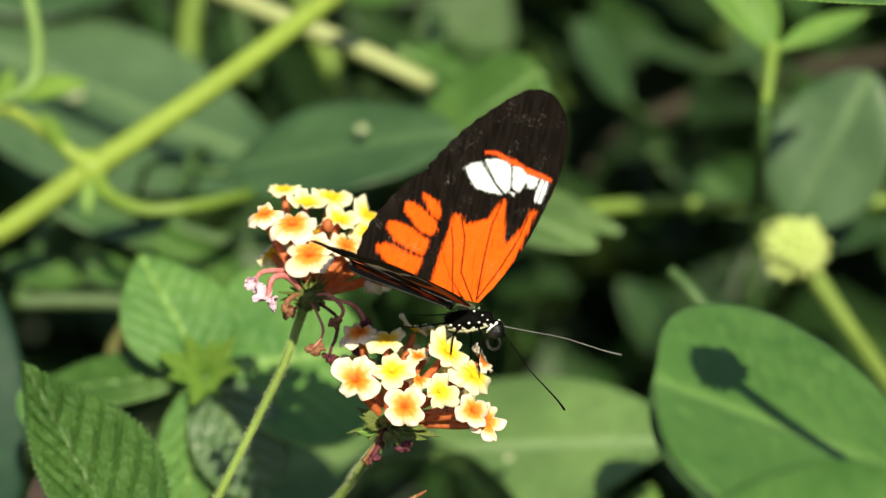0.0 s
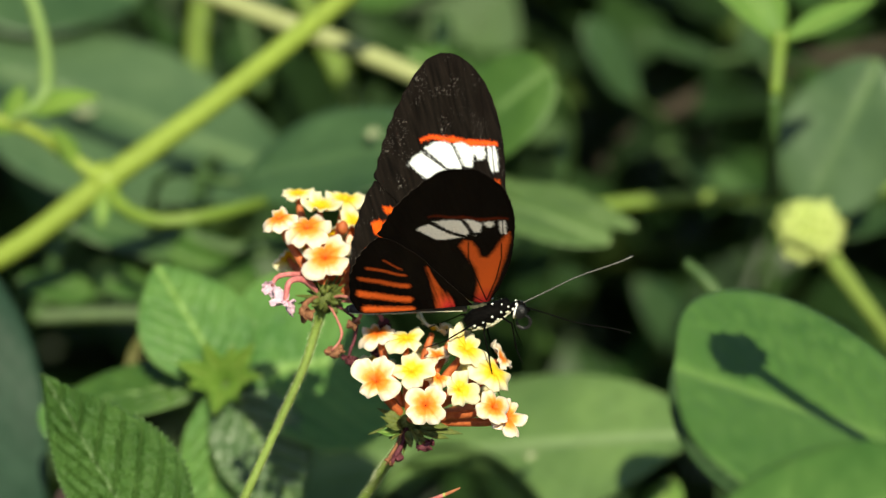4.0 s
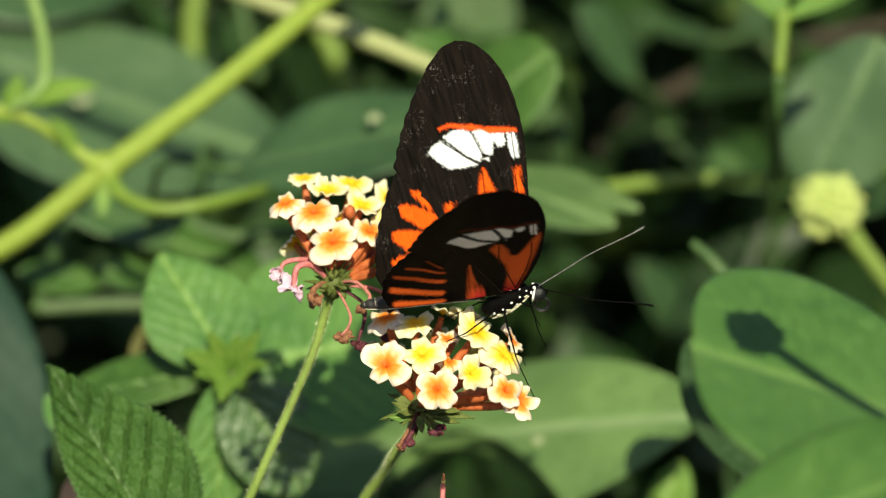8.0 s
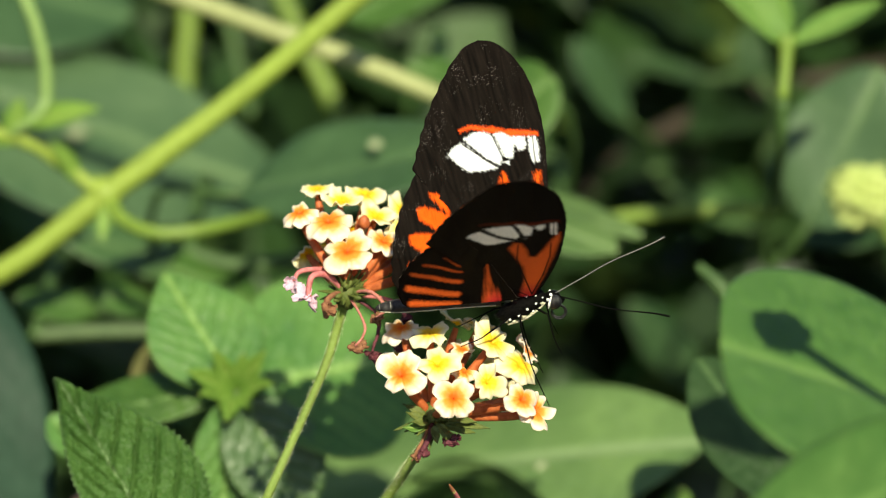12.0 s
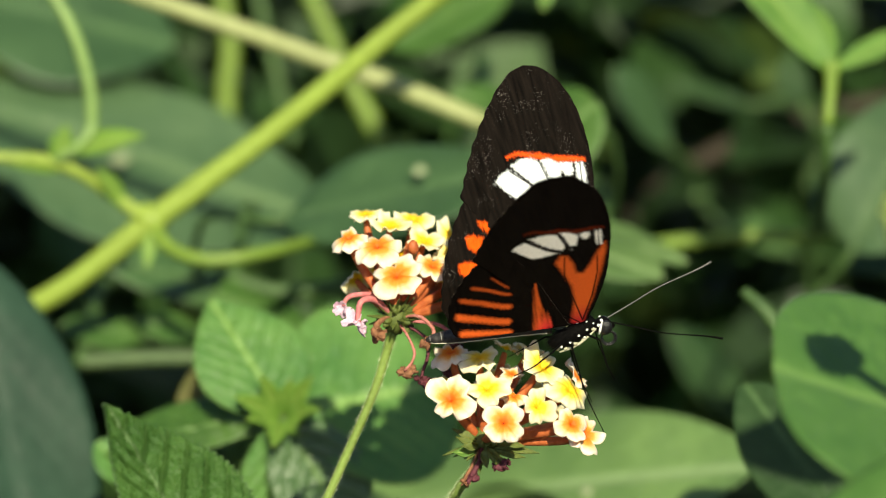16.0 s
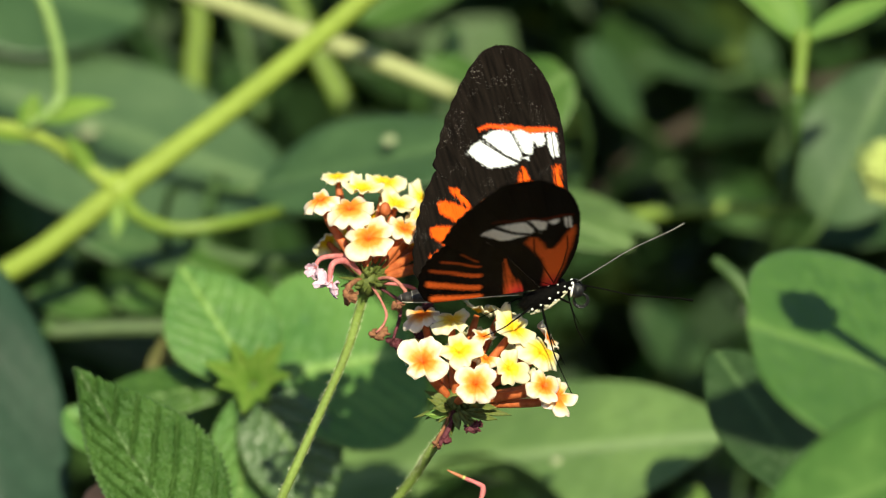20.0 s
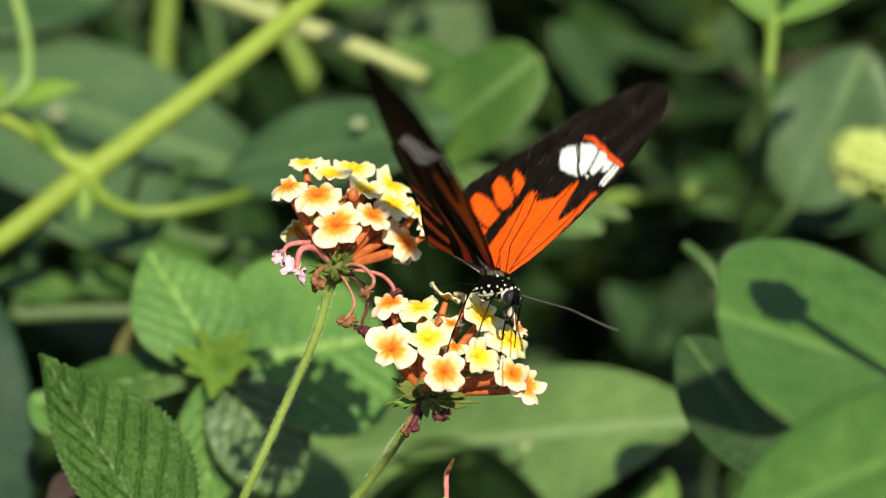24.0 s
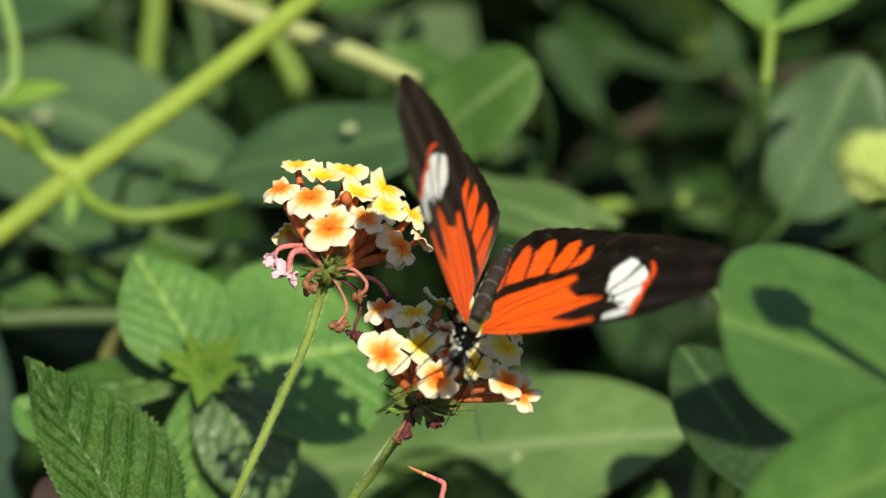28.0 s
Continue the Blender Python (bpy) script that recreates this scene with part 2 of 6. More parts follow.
M_ANT = plain_material("ant_shell", (0.006, 0.005, 0.004), (0.022, 0.018, 0.015), 0.35, 3000, 0.5)
M_BUDS = plain_material("unopened_buds", (0.323, 0.425, 0.085), (0.51, 0.578, 0.204), 0.5, 600, 0.4, 0.5, (1, 1, 1), 0.15)
M_DEADLEAF = leaf_material("dead_leaf", (0.070, 0.074, 0.014), (0.115, 0.110, 0.020), (0.14, 0.12, 0.04), 0.6, 500, 80, 0.2)
M_TAN = leaf_material("tan_dead_leaf", (0.36, 0.19, 0.10), (0.55, 0.33, 0.19), (0.5, 0.3, 0.18), 0.6, 500, 80, 0.2)
M_SOIL = plain_material("soil", (0.012, 0.010, 0.007), (0.035, 0.028, 0.018), 0.95, 40, 0.2, 1.0, (1, 1, 1), 0, 0.01)
ORANGE_EYE = [(0.0, (0.70, 0.12, 0.010)), (0.18, (0.85, 0.20, 0.012)), (0.43, (0.88, 0.37, 0.050)), (0.62, (0.88, 0.64, 0.34)), (0.86, (0.88, 0.80, 0.68))]
YELLOW_EYE = [(0.0, (0.84, 0.46, 0.01)), (0.12, (0.88, 0.56, 0.01)), (0.38, (0.88, 0.66, 0.05)), (0.60, (0.87, 0.78, 0.34)), (0.86, (0.86, 0.81, 0.60))]
M_ORANGE_EYE = petal_material("petal_orange_eye", ORANGE_EYE)
M_YELLOW_EYE = petal_material("petal_yellow_eye", YELLOW_EYE)
M_WING = painted_material("wing_scales", 0.65, 0.02, 0.9, 0.10)
M_BODY = plain_material("black_body", (0.0012, 0.0012, 0.0012), (0.0050, 0.0045, 0.0042), 0.6, 2500, 0.03, 0.8)
M_ABDOMEN = plain_material("dusty_abdomen", (0.007, 0.006, 0.006), (0.038, 0.035, 0.033), 0.55, 1600, 0.3, 0.6)
M_BELLY = plain_material("banded_belly", (0.10, 0.095, 0.085), (0.34, 0.33, 0.30), 0.6, 1200, 0.3, 0.6)
M_BACKFUZZ = plain_material("back_fuzz", (0.06, 0.062, 0.035), (0.16, 0.16, 0.10), 0.7, 2500, 0.2)
M_CREAM = plain_material("cream_scales", (0.34, 0.32, 0.22), (0.60, 0.58, 0.44), 0.6, 2500, 0.3, 0.5)
M_BLOTCH = plain_material("pale_blotch", (0.16, 0.20, 0.10), (0.30, 0.34, 0.20), 0.8, 1500, 0.2)
M_WHITE = plain_material("white_spots", (0.70, 0.70, 0.66), (0.85, 0.85, 0.82), 0.5, 2500, 0.3, 0.4)
M_EYE = plain_material("compound_eye", (0.003, 0.003, 0.0035), (0.014, 0.014, 0.016), 0.3, 6000, 0.4, 0.5)
M_ANTENNA = plain_material("antenna", (0.03, 0.03, 0.028), (0.12, 0.12, 0.11), 0.4, 3000, 0.5, 0.4)


# ---- building ----
def part(name, bm, material, parent, label=""):
    """Links a bmesh as one mesh object under a thing or a part; its vertices are given in the parent's space."""
    me = bpy.data.meshes.new(name)
    bm.to_mesh(me)
    bm.free()
    me.materials.append(material)
    me.shade_smooth()
    ob = new(name, me)
    ob.parent = parent
    if label:
        ob["label"] = label
    return ob


def thing(name, at, label, category, group="", kind=""):
    ob = new(name)
    ob.empty_display_size = 0.005
    ob.location = at
    return tagged(ob, label, category, group, kind)


def spline(points, n):
    """Even steps along a smooth line through the points, with the radii or other values that ride in the later columns."""
    p = np.array([list(q) for q in points], float)
    if len(p) == 2:
        return p[0] + np.linspace(0, 1, n)[:, None] * (p[1] - p[0])
    q = np.vstack([2 * p[0] - p[1], p, 2 * p[-1] - p[-2]])
    out = []
    for x in np.linspace(0, len(p) - 1 - 1e-9, n):
        i = int(x)
        t = x - i
        a, b, c, d = q[i : i + 4]
        out.append(0.5 * (2 * b + (c - a) * t + (2 * a - 5 * b + 4 * c - d) * t * t + (3 * b - a - 3 * c + d) * t**3))
    return np.array(out)


def tube(points, radii, n=14, sides=10, bm=None, lump=0.0, ribs=0.0):
    """A round, tapering, smoothly bent stem; the points are places in metres, the radii millimetres."""
    bm = bm or bmesh.new()
    rows = spline([(*p, r) for p, r in zip(points, radii)], n)
    centre, rad = rows[:, :3], np.maximum(rows[:, 3], 0.01) / 1000
    way = np.gradient(centre, axis=0)
    side = None
    rings = []
    for i in range(n):
        w = Vector(way[i]).normalized()
        side = (side - w * side.dot(w)).normalized() if side else w.orthogonal().normalized()
        over = w.cross(side)
        c = Vector(centre[i])
        ring = []
        for k in range(sides):
            a = 2 * math.pi * k / sides
            r = rad[i] * (1 + lump * noise.noise(c * 900 + Vector((a * 2, i, 0))) + ribs * (k % 2))
            ring.append(bm.verts.new(c + (side * math.cos(a) + over * math.sin(a)) * r))
        rings.append(ring)
    for r0, r1 in zip(rings, rings[1:]):
        for k in range(sides):
            bm.faces.new((r0[k], r0[(k + 1) % sides], r1[(k + 1) % sides], r1[k]))
    bm.faces.new(rings[0][::-1])
    bm.faces.new(rings[-1])
    return bm


def ball(bm, at, rx, ry, rz, turn=None, seg=12, rings=8, lump=0.0):
    """A lumpy ellipsoid, added to bm."""
    turn = turn or Matrix.Identity(3)
    at = Vector(at)
    grid = []
    for i in range(rings + 1):
        th = math.pi * i / rings
        row = []
        for k in range(seg):
            ph = 2 * math.pi * k / seg
            q = Vector((math.sin(th) * math.cos(ph), math.sin(th) * math.sin(ph), math.cos(th)))
            g = 1 + lump * noise.noise(q * 2.3 + at * 700)
            row.append(bm.verts.new(at + turn @ Vector((q.x * rx * g, q.y * ry * g, q.z * rz * g))))
            if i in (0, rings):
                break
        grid.append(row)
    for a, b in zip(grid, grid[1:]):
        for k in range(seg):
            if len(a) == 1:
                bm.faces.new((a[0], b[k], b[(k + 1) % seg]))
            elif len(b) == 1:
                bm.faces.new((a[k], b[0], a[(k + 1) % seg]))
            else:
                bm.faces.new((a[k], b[k], b[(k + 1) % seg], a[(k + 1) % seg]))
    return bm


def blade(base, tip, width, face, fat=0.42, teeth=0, tooth=0.03, fold=0.15, droop=0.08, quilt=0.0, veins=7, nu=48, nv=9, blunt=1.0, wave=0.0, thick=0.25, cells=1.0, lop=0.0, groove=5.5, rib=34, pale=0.10, ladder=0.0):
    """A leaf's blade: from base to tip, as wide as given (m), facing as given, widest at fat. Its side veins sink into a quilted
    face; the edge is toothed. Both faces and the rim are built."""
    bm = bmesh.new()
    vein = bm.verts.layers.float.new("vein")
    base, tip = Vector(base), Vector(tip)
    along = tip - base
    length = along.length
    along.normalize()
    face = Vector(face)
    face = (face - along * face.dot(along)).normalized()
    across = along.cross(face)
    sheets = []
    off = base * 37
    k = math.log(0.5) / math.log(fat)
    for lift in (0.5, -0.5):
        grid = []
        for i in range(nu + 1):
            u = i / nu
            w = width / 2 * max(math.sin(math.pi * min(max(u, 0.0), 1.0) ** k), 0.0) ** (0.85 / blunt) + width * 0.004
            row = []
            for j in range(-nv, nv + 1):
                v = j / nv
                edge = 1.0
                if teeth and abs(v) > 0.75:
                    ph = (u * teeth + 0.13 * math.sin(u * 31)) % 1.0
                    edge += tooth * (2 * ph - 1.0 if ph > 0.25 else -0.5 + 2 * (0.25 - ph) * 2) * (abs(v) - 0.75) / 0.25
                x = v * w * edge * (1 - lop if v < 0 else 1 + 0.3 * lop)
                s = u * length
                h = fold * abs(x) - droop * length * (u - 0.3) ** 2 + wave * width * math.sin(9 * u + 2 * v + off.x * 9) * abs(v)
                ph = (u - 0.32 * abs(v) * w / width * 2.0 - 0.10 * (v * w / width * 2.0) ** 2) * veins
                ph += 0.22 * noise.noise(Vector((u * 6, v * 2, off.z)))
                near = abs((ph % 1.0) - 0.5) * 2
                side = max(0.0, 1 - (1 - near) * groove) if 0.04 < u < 0.95 else 0.0
                mid = max(0.0, 1 - abs(v) * w / width * rib)
                mark = max(mid, (0.03 if groove > 6 else pale) * side * (1 - 0.6 * abs(v)))
                if ladder:
                    # puffed cells between the side veins and the rungs that join them
                    strip = math.floor(ph + 0.5)
                    gap = 1 - near
                    rung = abs(x) / ladder + 0.37 * (strip % 5) + 1.1 * noise.noise(Vector((s * 200, x * 200, 7 + off.y)))
                    cross = 1 - abs((rung % 1.0) - 0.5) * 2
                    puff = (1 - (1 - gap) ** 6) * (1 - 0.45 * (1 - cross) ** 4)
                    h += quilt * (puff + 0.25 * noise.noise(Vector((s * 1500, x * 1500, 1))) - 0.5 * mid) * (1 - abs(v) ** 8)
                    mark = max(mid, 0.07 * max(0.0, 1 - gap * 9), 0.03 * max(0.0, 1 - cross * 5), 0.55 * max(0.0, (abs(v) - 0.955) / 0.045))
                elif quilt:
                    cell = cells * noise.noise(Vector((s * 420, x * 420, off.x))) * 0.5 + cells * noise.noise(Vector((s * 900, x * 900, 3 + off.y))) * 0.35
                    h += quilt * ((1 - side) * 1.0 + cell - 1.2 * mid) * (1 - abs(v) ** 6)
                    mark = max(mark, min(0.35, max(0.0, -cell) * 0.8))
                p = base + along * s + across * x + face * (h + lift * thick / 1000)
                vt = bm.verts.new(p)
                vt[vein] = mark
                row.append(vt)
            grid.append(row)
        sheets.append(grid)
        for a, b in zip(grid, grid[1:]):
            for j in range(2 * nv):
                q = (a[j], a[j + 1], b[j + 1], b[j])
                bm.faces.new(q if lift > 0 else q[::-1])
    g, f = sheets
    for j in (0, 2 * nv):
        for i in range(nu):
            bm.faces.new((g[i][j], g[i + 1][j], f[i + 1][j], f[i][j]) if j == 0 else (g[i + 1][j], g[i][j], f[i][j], f[i + 1][j]))
    for i in (0, nu):
        for j in range(2 * nv):
            bm.faces.new((g[i][j + 1], g[i][j], f[i][j], f[i][j + 1]) if i == 0 else (g[i][j], g[i][j + 1], f[i][j + 1], f[i][j]))
    return bm


def leaf(plant, base, tip, width, face, material, label="", stalk=None, stalk_material=None, midrib=0.35, **shape):
    """A leaf of a plant: its blade, with a raised midrib and a stalk under it."""
    o = plant.location
    b, t = Vector(base) - o, Vector(tip) - o
    ob = part("leaf", blade(b, t, width, face, **shape), material, plant, label)
    along = t - b
    n = (Vector(face) - along.normalized() * Vector(face).dot(along.normalized())).normalized()
    dr = shape.get("droop", 0.08)
    pts = [b + along * u - n * (dr * along.length * (u - 0.3) ** 2 + 0.0004) for u in (0.0, 0.3, 0.6, 0.9)]
    part("midrib", tube(pts, [midrib * 1.6, midrib * 1.3, midrib, midrib * 0.4], 10, 6), material, ob)
    if stalk is not None:
        s = Vector(stalk) - o
        part("petiole", tube([s, (s + b) / 2 - n * 0.001, b + along * 0.02 - n * 0.0004], [midrib * 2.6, midrib * 2, midrib * 1.8], 8, 8), stalk_material or M_STEM, ob)
    return ob


TOWARD = -AHEAD


# ---- the ground ----
def ground():
    bm = bmesh.new()
    n = 60
    edges = [(-1 if i < n / 2 else 1) * abs(2 * i / n - 1) ** 3.2 * 60 for i in range(n + 1)]
    rows = [[bm.verts.new((x, y, 0.02 * noise.noise((x * 4, y * 4, 0)) + 0.3 * noise.noise((x * 0.1, y * 0.1, 5)) * min(1, (x * x + y * y) / 80) - 0.02)) for x in edges] for y in edges]
    for a, b in zip(rows, rows[1:]):
        for i in range(n):
            bm.faces.new((a[i], a[i + 1], b[i + 1], b[i]))
    ob = part("ground", bm, M_SOIL, None)
    tagged(ob, "dark shaded garden soil under the shrubs", "ground", "", "structure")


ground()


def rooted(p):
    """The place on the soil straight below p."""
    return Vector((p.x, p.y, -0.02))


# ---- the lantana in front: a leaf, the flower stalks' shoot, a pink tip ----
def lantana_front():
    at = P(-12.8, -72.3, 30.0)
    plant = thing("lantana_plant", rooted(at), "green lantana shoot with a quilted toothed leaf", "plant")
    o = plant.location
    part("stem", tube([Vector((0, 0, 0)), (rooted(at) + Vector((0.01, 0.01, 0.2))) - o, at - o, P(-19.8, -55.1, 28.0) - o], [3.2, 2.6, 2.0, 1.6], 18, 10, lump=0.1), M_STEM, plant)
    leaf(plant, P(-38.7, -56.9, 24.0), P(-63.6, -18.2, 38.0), 0.0232, D(0.16, 0.55, -0.8), M_LANTANA, "crisp quilted dark green leaf with toothed edge", P(-19.8, -56.9, 28.0), M_STEM, 0.28, fat=0.52, blunt=0.72, teeth=40, tooth=0.040, fold=0.10, droop=0.05, quilt=0.00190, ladder=0.0017, veins=8, nu=300, nv=60, lop=0.40, rib=75)
    leaf(plant, P(-19.9, -63.3, 30.0), P(1.5, -84.2, 10.0), 0.026, D(0, 0.8, -0.6), M_LANTANA, "", P(-19.8, -56.9, 28.0), M_STEM, 0.3, teeth=24, tooth=0.05, quilt=0.0004, nu=60, nv=8)
    return plant


lantana_front()


def pink_tip():
    at = P(0.0, -41.8, 2.0)
    ob = thing("pink_bud_tip", at, "thin bent pinkish bud tip with a brown end", "bud")
    o = ob.location
    b = P(0.0, -39.0, 1.0)
    tip = part("tip", tube([P(0.0, -40.0, 1.0) - b, P(0.0, -37.6, 1.4) - b, P(0.0, -36.1, 1.7) - b, P(0.0, -35.4, 1.1) - b, P(0.0, -34.5, -1.1) - b], [0.36, 0.40, 0.42, 0.36, 0.30], 20, 8, lump=0.3), M_PINK, ob)
    tip.location = b - o
    part("knot", ball(bmesh.new(), P(0.0, -34.45, -1.2) - b, 0.00033, 0.00036, 0.00033, None, 10, 7, 0.2), M_BUDS, tip, "pale yellow knot")
    part("dry_end", tube([P(0.0, -34.5, -1.1) - b, P(0.0, -33.9, -2.5) - b, P(0.0, -33.3, -3.7) - b], [0.28, 0.24, 0.10], 10, 7, lump=0.3), M_TIPEND, tip, "dry brown end")
    part("stalk", tube([P(-16.2, -58.4, 26.0) - o, P(-6.5, -46.1, 8.0) - o, P(0.0, -39.0, 1.0) - o], [0.8, 0.6, 0.36], 12, 8), M_STALK, ob)
    return tip


PINK_TIP = pink_tip()


# ---- flower heads ----
def corolla(radius, lobes, seed, cup):
    """A spreading corolla of rounded, crinkled lobes, round the z axis, with a short throat behind it."""
    r = random.Random(seed)
    bm = bmesh.new()
    reach = bm.verts.layers.float.new("reach")
    sizes = [r.uniform(0.80, 1.14) for _ in range(lobes)]
    sizes[0] *= 1.12
    tilt = [r.uniform(-0.42, 0.34) for _ in range(lobes)]
    nd, nr = lobes * 12, 10
    phase = r.uniform(0, 6.28)
    for lift in (0.0, -0.00018):
        rows = []
        for i in range(nr + 1):
            f = i / nr
            row = []
            for k in range(nd):
                a = 2 * math.pi * k / nd
                x = a / (2 * math.pi) * lobes
                n = int(round(x)) % lobes
                c = x - round(x)
                cleft = 0.10 * max(0.0, 1 - abs(c) * 7) * f * (n % 3 != 1)
                notch = 1 - cleft - 0.36 * abs(2 * c) ** 3.2 * min(1.0, f * 1.1)
                s = radius * (0.03 + 0.97 * f * sizes[n] * notch)
                z = radius * (cup * f * f - 0.55 * max(0, f - 0.55) ** 2 - 0.9 * max(0, 0.16 - f))
                z += radius * f * f * (tilt[n] * math.cos(2 * c) + 0.08 * math.sin(a * 9 + phase) + 0.26 * noise.noise(Vector((math.cos(a) * 2, math.sin(a) * 2, seed))))
                z -= radius * (0.20 * (2 * c) ** 2 * f + 0.10 * math.exp(-(c * 9) ** 2) * f)
                v = bm.verts.new((math.cos(a) * s, math.sin(a) * s, z + lift))
                v[reach] = f * (0.9 + 0.1 * sizes[n])
                row.append(v)
            rows.append(row)
        for p, q in zip(rows, rows[1:]):
            for k in range(nd):
                f4 = (p[k], q[k], q[(k + 1) % nd], p[(k + 1) % nd])
                bm.faces.new(f4 if lift == 0 else f4[::-1])
        if lift == 0:
            rim = rows[-1]
        else:
            for k in range(nd):
                bm.faces.new((rim[k], rows[-1][k], rows[-1][(k + 1) % nd], rim[(k + 1) % nd]))
    return bm


def facing(n, spin):
    n = n.normalized()
    side = n.orthogonal().normalized()
    m = Matrix((side, n.cross(side), n)).transposed()
    return m @ Matrix.Rotation(spin, 3, "Z")


def floret(head, at, radius, eye, hub, lean, seed, rise=0.3):
    """One floret: its corolla, and under it the curved tube that runs back to the hub."""
    o = head.location
    r = random.Random(seed)
    rad = (at - hub)
    n = (rad.normalized() + (SUNWARD * 0.92 + UPWARD * rise) * lean + Vector((r.uniform(-1, 1), r.uniform(-1, 1), r.uniform(-1, 1))) * 0.12).normalized()
    lobes = 5 if seed % 5 == 0 else 4
    ob = part("floret", corolla(radius * r.uniform(0.98, 1.14) / 1000, lobes, seed, r.uniform(-0.02, 0.30)), M_ORANGE_EYE if eye == "o" else M_YELLOW_EYE, head, "cream floret with an orange eye" if eye == "o" else "pale yellow floret with a yellow eye")
    ob.location = at - o
    ob.rotation_mode = "QUATERNION"
    turn = facing(n, r.uniform(0, 6.28))
    ob.rotation_quaternion = turn.to_quaternion()
    back = turn.inverted() @ (hub - at)
    part("tube", tube([Vector((0, 0, -0.0010)), Vector((0, 0, -0.0026)) + back * 0.12, back * 0.62 + Vector((0, 0, -0.0012)), back], [0.42, 0.64, 0.68, 0.44], 14, 9), M_TUBE, ob)
    return ob


def bract(head, hub, way, length, width, seed, material=None):
    o = head.location
    r = random.Random(seed)
    way = way.normalized()
    up = (UPWARD * 0.7 + TOWARD * 0.7)
    return part("bract", blade(hub - o, hub + way * length - o, width, up, fat=0.35, nu=10, nv=2, fold=0.3, droop=r.uniform(-0.2, 0.3), thick=0.2), material or M_BRACT, head)


def withered(head, points, radii, material, end=None, size=0.9, seed=0):
    """A withered floret: a limp, bent tube with a crumpled end."""
    o = head.location
    ob = part("withered_floret", tube([p - o for p in points], [q * 0.6 for q in radii], 14, 8, lump=0.25), material, head, "limp withered floret")
    if end:
        r = random.Random(seed)
        bm = bmesh.new()
        for k in range(2 if end is M_LILAC else 3):
            q = Euler((r.uniform(0, 3), r.uniform(0, 3), r.uniform(0, 3))).to_matrix().to_4x4()
            q.translation = points[-1] - o + Vector((r.uniform(-1, 1), r.uniform(-1, 1), r.uniform(-1, 0))) * size * 0.0006
            flake = corolla(size * (0.00115 if end is M_LILAC else 0.00085), 4, seed * 3 + k, 0.9 if end is M_LILAC else 1.5)
            flake.transform(q)
            me = bpy.data.meshes.new("flake")
            flake.to_mesh(me)
            bm.from_mesh(me)
            bpy.data.meshes.remove(me)
        for _ in range(3 if end is not M_LILAC else 1):
            p = points[-1] - o + Vector((r.uniform(-1, 1), r.uniform(-1, 1), r.uniform(-1, 0.4))) * size * 0.0008
            t = Euler((r.uniform(0, 3), r.uniform(0, 3), r.uniform(0, 3))).to_matrix()
            ball(bm, p, size * 0.00062, size * 0.00042, size * 0.00018, t, 14, 9, 0.7)
        part("crumpled_rim", bm, end, ob)
    return ob


def stalk(head, points, radii):
    """A hairy flower stalk."""
    o = head.location
    ob = part("stalk", tube([p - o for p in points], [q * 0.76 for q in radii], 26, 12, lump=0.06), M_STALK, head, "finely hairy green stalk")
    r = random.Random(3)
    bm = bmesh.new()
    rows = spline([(*(p - o), rr * 0.76) for p, rr in zip(points, radii)], 90)
    for row in rows:
        for _ in range(26):
            d = Vector((r.uniform(-1, 1), r.uniform(-1, 1), r.uniform(-0.3, 0.3))).normalized()
            p = Vector(row[:3]) + d * row[3] / 1000 * 0.9 + Vector((0, 0, r.uniform(-1, 1) * 0.0004))
            t = d.orthogonal() * 0.000014
            a, b, c = bm.verts.new(p - t), bm.verts.new(p + t), bm.verts.new(p + d * r.uniform(0.00025, 0.0006))
            bm.faces.new((a, b, c))
    tagged(part("hairs", bm, M_HAIR, ob), kind="stuff")


def hub_of(head, hub, size, seed):
    o = head.location
    bm = bmesh.new()
    ball(bm, hub - o, size, size, size * 1.3, None, 14, 9, 0.3)
    r = random.Random(seed)
    for _ in range(16):
        d = Vector((r.uniform(-1, 1), r.uniform(-1, 1), r.uniform(-0.4, 1))).normalized()
        ball(bm, hub - o + d * size * 1.1, size * 0.28, size * 0.28, size * 0.5, d.to_track_quat("Z", "Y").to_matrix(), 7, 5, 0.2)
    part("receptacle", bm, M_BRACT, head)


